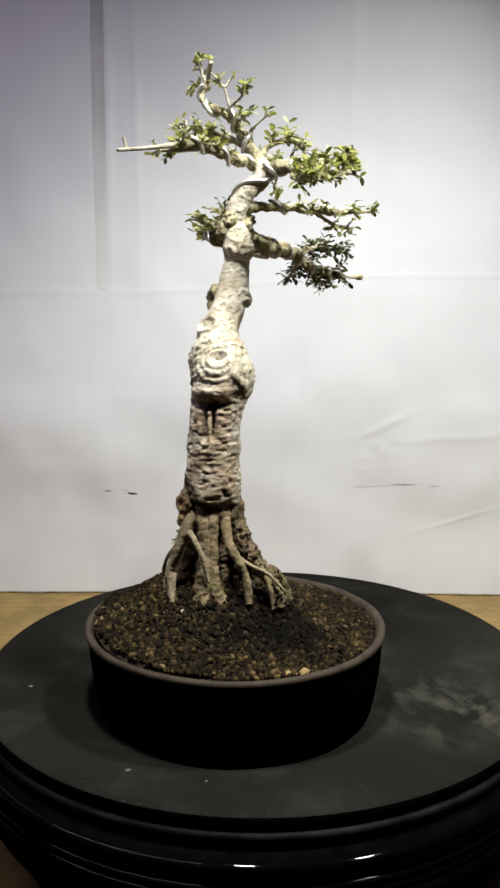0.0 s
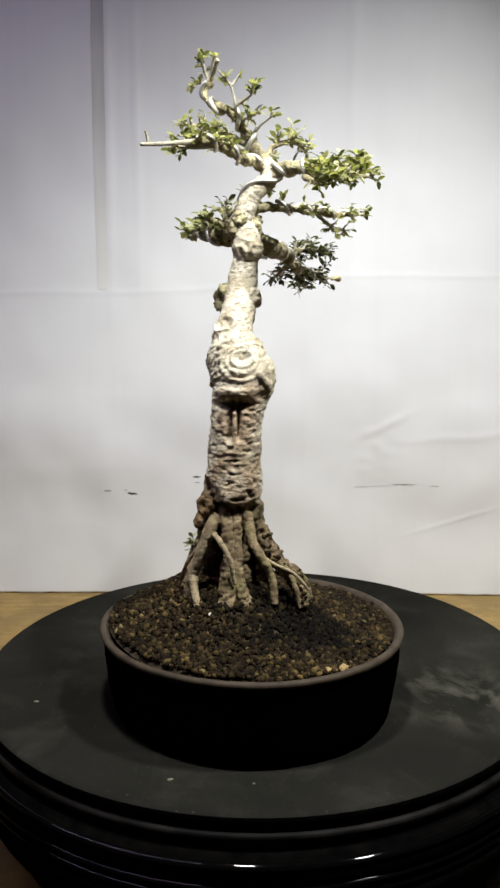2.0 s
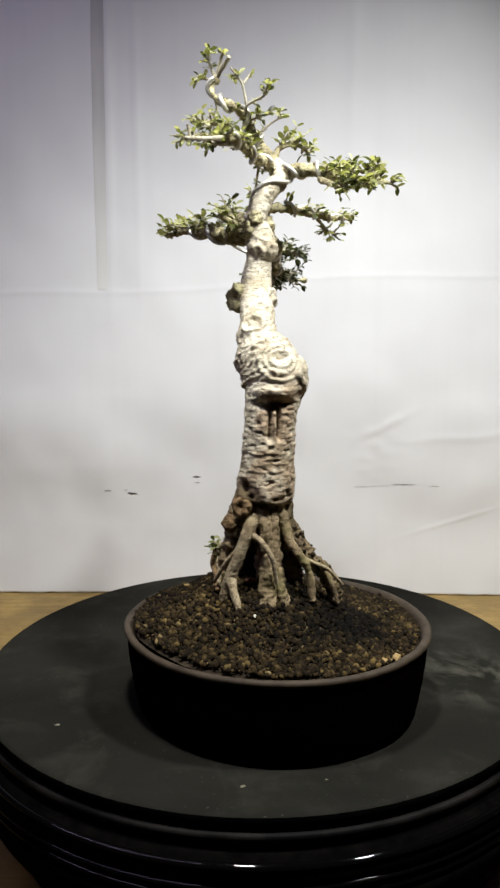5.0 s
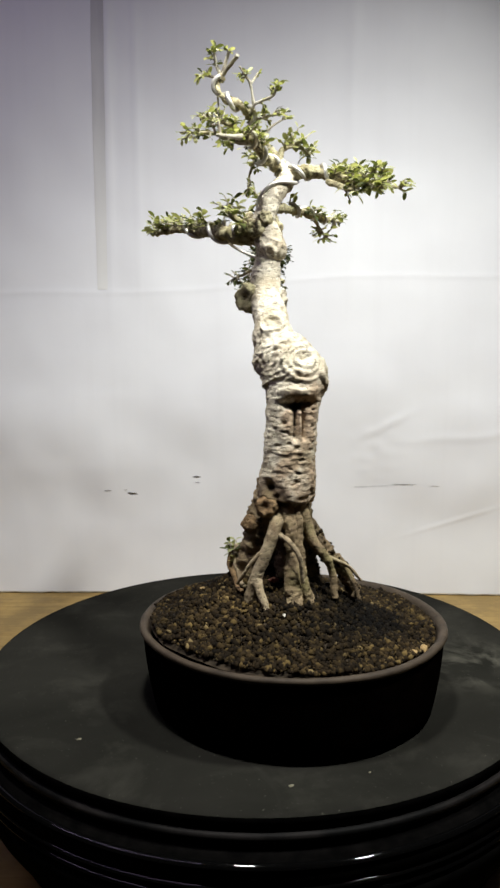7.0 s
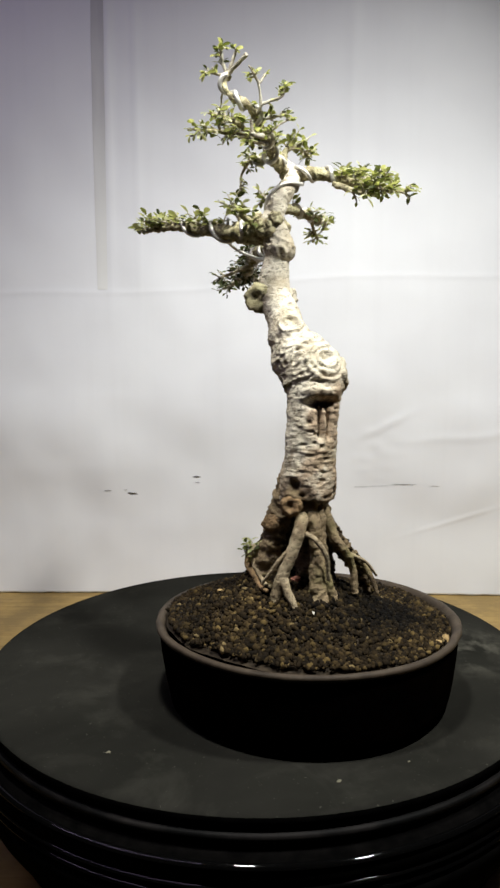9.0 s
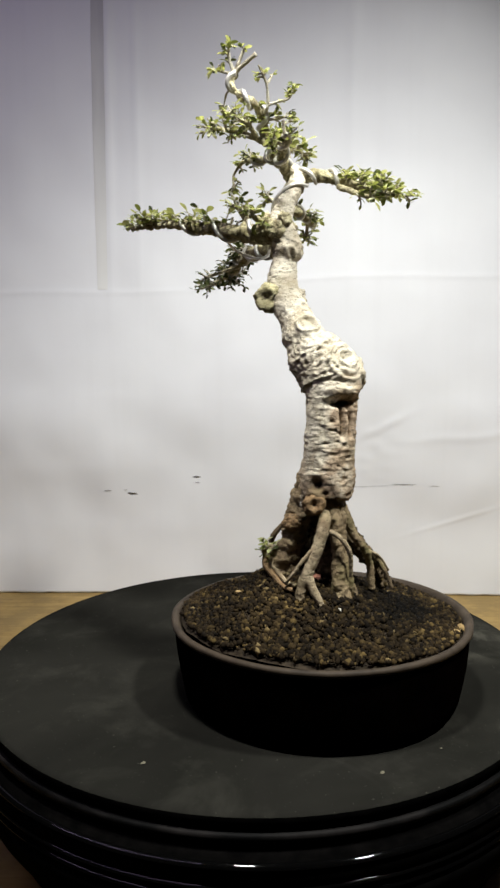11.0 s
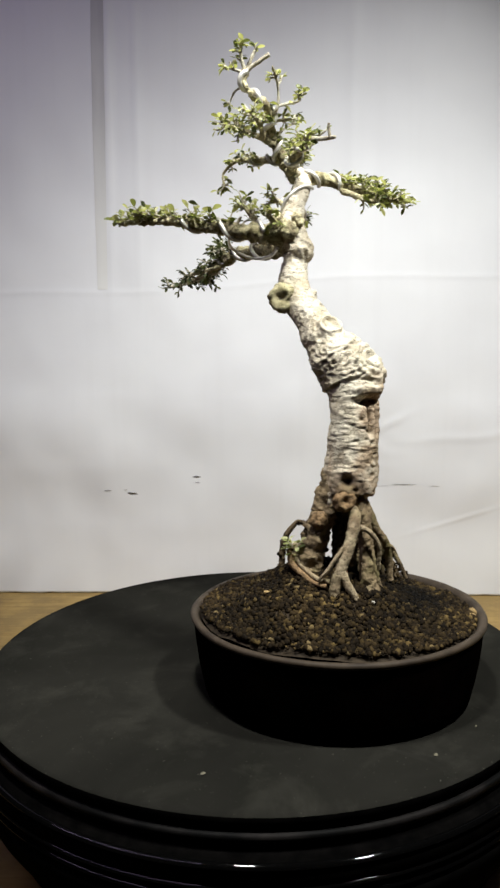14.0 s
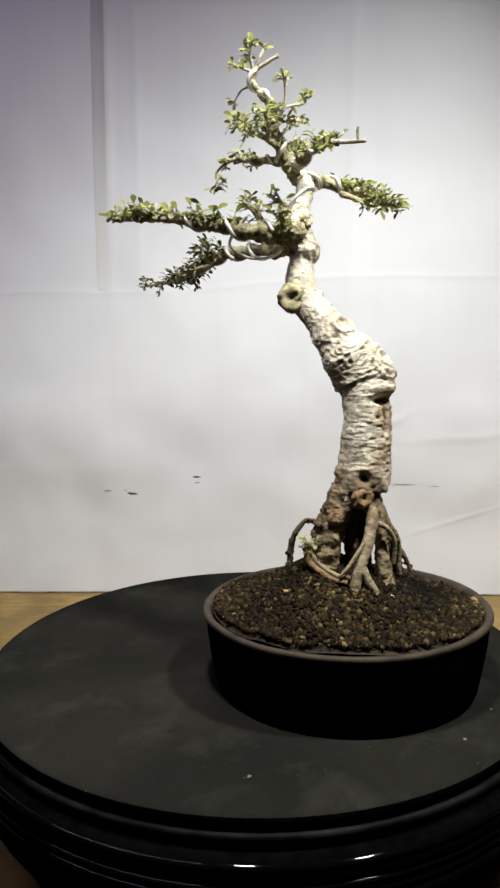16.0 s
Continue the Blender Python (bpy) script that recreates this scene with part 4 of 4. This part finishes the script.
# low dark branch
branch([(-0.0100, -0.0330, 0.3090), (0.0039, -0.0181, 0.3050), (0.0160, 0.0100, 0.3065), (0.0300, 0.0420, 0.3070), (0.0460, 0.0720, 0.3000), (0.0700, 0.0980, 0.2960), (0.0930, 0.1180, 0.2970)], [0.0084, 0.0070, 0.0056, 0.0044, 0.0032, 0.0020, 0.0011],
       [(0.46, 4, 0.012), (0.54, 7, 0.015), (0.63, 8, 0.017), (0.73, 8, 0.017), (0.82, 6, 0.013)], (0.0014, 0.018, 0.2, 0.8), lift=0.35, leaf=M_DARK_LEAF)
branch([(0.0400, 0.0620, 0.3000), (0.0520, 0.0980, 0.2930), (0.0660, 0.1360, 0.2900)], [0.0030, 0.0020, 0.0011], [(0.2, 4, 0.010), (0.4, 4, 0.010), (0.65, 5, 0.010), (0.95, 4, 0.008)], lift=0.3, leaf=M_DARK_LEAF)
branch([(0.0330, 0.0480, 0.3020), (0.0290, 0.0720, 0.2960), (0.0270, 0.0880, 0.2940)], [0.0024, 0.0017, 0.0010], [(0.5, 4, 0.010), (0.9, 4, 0.009)], lift=0.1, leaf=M_DARK_LEAF)
branch([(0.0320, 0.0460, 0.3060), (0.0430, 0.0600, 0.3130), (0.0560, 0.0740, 0.3160), (0.0720, 0.0860, 0.3140)], [0.0026, 0.0020, 0.0015, 0.0010], [(0.35, 5, 0.010), (0.6, 6, 0.011), (0.8, 6, 0.010), (0.98, 4, 0.008)], lift=0.3, size=0.0095, leaf=M_DARK_LEAF)
# long branch towards the backdrop
branch([(-0.0140, -0.0350, 0.3130), (-0.0230, -0.0270, 0.3110), (-0.0280, 0.0000, 0.3150), (-0.0330, 0.0250, 0.3200), (-0.0390, 0.0520, 0.3250), (-0.0405, 0.0750, 0.3260), (-0.0410, 0.0960, 0.3262)], [0.0090, 0.0080, 0.0062, 0.0044, 0.0034, 0.0024, 0.0013],
       [(0.3, 3, 0.014), (0.40, 4, 0.016), (0.52, 6, 0.016), (0.60, 5, 0.012), (0.70, 7, 0.016), (0.79, 7, 0.015), (0.90, 5, 0.010), (0.99, 4, 0.007)], (0.0015, 0.022, 0.12, 0.7), lift=0.8, size=0.0102)
branch([(-0.0230, -0.0150, 0.3160), (-0.0240, -0.0100, 0.3260), (-0.0250, -0.0040, 0.3310)], [0.0030, 0.0022, 0.0013], [(0.5, 4, 0.011), (0.95, 6, 0.012)], lift=0.3)
branch([(-0.0090, -0.0330, 0.3280), (-0.0080, -0.0230, 0.3350), (-0.0060, -0.0160, 0.3370)], [0.0026, 0.0018, 0.0012], [(0.6, 3, 0.010), (0.95, 4, 0.010)], lift=0.3)
branch([(-0.0200, -0.0300, 0.3130), (-0.0330, -0.0330, 0.3180), (-0.0390, -0.0330, 0.3200)], [0.0034, 0.0024, 0.0014], [(0.5, 3, 0.009), (0.95, 4, 0.009)], lift=0.3)
# a loose loop of wire that ties the two low branches
lv, lf = limb([(-0.0290, -0.0050, 0.3230), (-0.0180, 0.0120, 0.3120), (-0.0030, 0.0186, 0.3060), (0.0080, 0.0080, 0.3000), (-0.0020, -0.0120, 0.2990), (-0.0140, -0.0260, 0.3020)], [0.0011] * 6, 0.0012, 8, 0.0)
part("wire", mesh_of("wire", lv, lf, M_WIRE), tree, "loose silvery wire loop", at=DOWN)

# sprout by the looped root and a few stones that stand out of the grit
sprout = branch([(-0.0505, -0.0580, 0.0900), (-0.0510, -0.0590, 0.0970), (-0.0512, -0.0600, 0.1030)], [0.0010, 0.0009, 0.0007], [(0.3, 2, 0.006), (0.6, 3, 0.008), (0.9, 4, 0.008)], None, M_TWIG, size=0.0080, lift=0.2, name="sprout")


def pebble(x, y, size, colour_mat, seed):
    vv, ff = grain_shape(np.random.default_rng(seed))
    vv = vv * np.array([1.2, 1.0, 0.7]) * size + (x - PC[0], y - PC[1], soil_height(x, y) + size * 0.3)
    part("pebble", mesh_of("pebble", vv, [tuple(map(int, f_)) for f_ in ff], colour_mat, False), pot)


pebble(-0.0466, -0.1145, 0.0016, M_WHITE_STONE, 3)
pebble(0.0248, -0.1570, 0.0030, M_TAN_STONE, 4)
pebble(0.0150, -0.1600, 0.0026, M_TAN_STONE, 5)
pebble(-0.0700, -0.0500, 0.0024, M_TAN_STONE, 6)
pebble(-0.0400, -0.0900, 0.0036, M_RED_STONE, 7)

# small things on the board and in the sheet
for x, y, s in ((-0.0734, -0.1654, 0.0016), (-0.1596, -0.0630, 0.0015), (-0.0290, -0.1760, 0.0008)):
    speck(x, y, 0.8 * s)
for args in ((-0.205, 0.047, 0.010, 0.0012), (-0.180, 0.048, 0.005, 0.0008), (-0.171, 0.043, 0.014, 0.0028, -0.1), (-0.083, 0.066, 0.013, 0.0014), (-0.082, 0.058, 0.008, 0.0008),
             (0.155, 0.052, 0.06, 0.0005, 0.03), (0.195, 0.055, 0.035, 0.0009), (0.235, 0.053, 0.016, 0.0006)):
    tear(*args)


# ---------------------------------------------------------------- what turns
def motions():
    turn = ((0.0, 0.0), (0.5, 2.06), (1.0, 4.14), (1.5, 6.20), (2.0, 8.28), (2.5, 10.41), (3.0, 12.59), (3.5, 14.74), (4.0, 16.85), (5.2, 21.80), (6.5, 27.07), (7.0, 29.18), (7.5, 31.31), (8.0, 33.43), (8.5, 35.51), (9.0, 37.54),
            (10.2, 42.48), (11.5, 47.80), (12.0, 49.86), (12.5, 51.89), (13.0, 53.87), (13.5, 55.85), (14.0, 57.87), (14.5, 59.93), (15.0, 62.05), (15.5, 64.23), (16.0, 66.46))
    for thing, rest in ((disc, Matrix.Translation((0, 0, -TABLE_Z))), (pot, POT_AT), (tree, TREE_AT)):
        walk(thing, [(t, pose(0, 0, 0, 0, 0, a) @ rest) for t, a in turn])


motions()
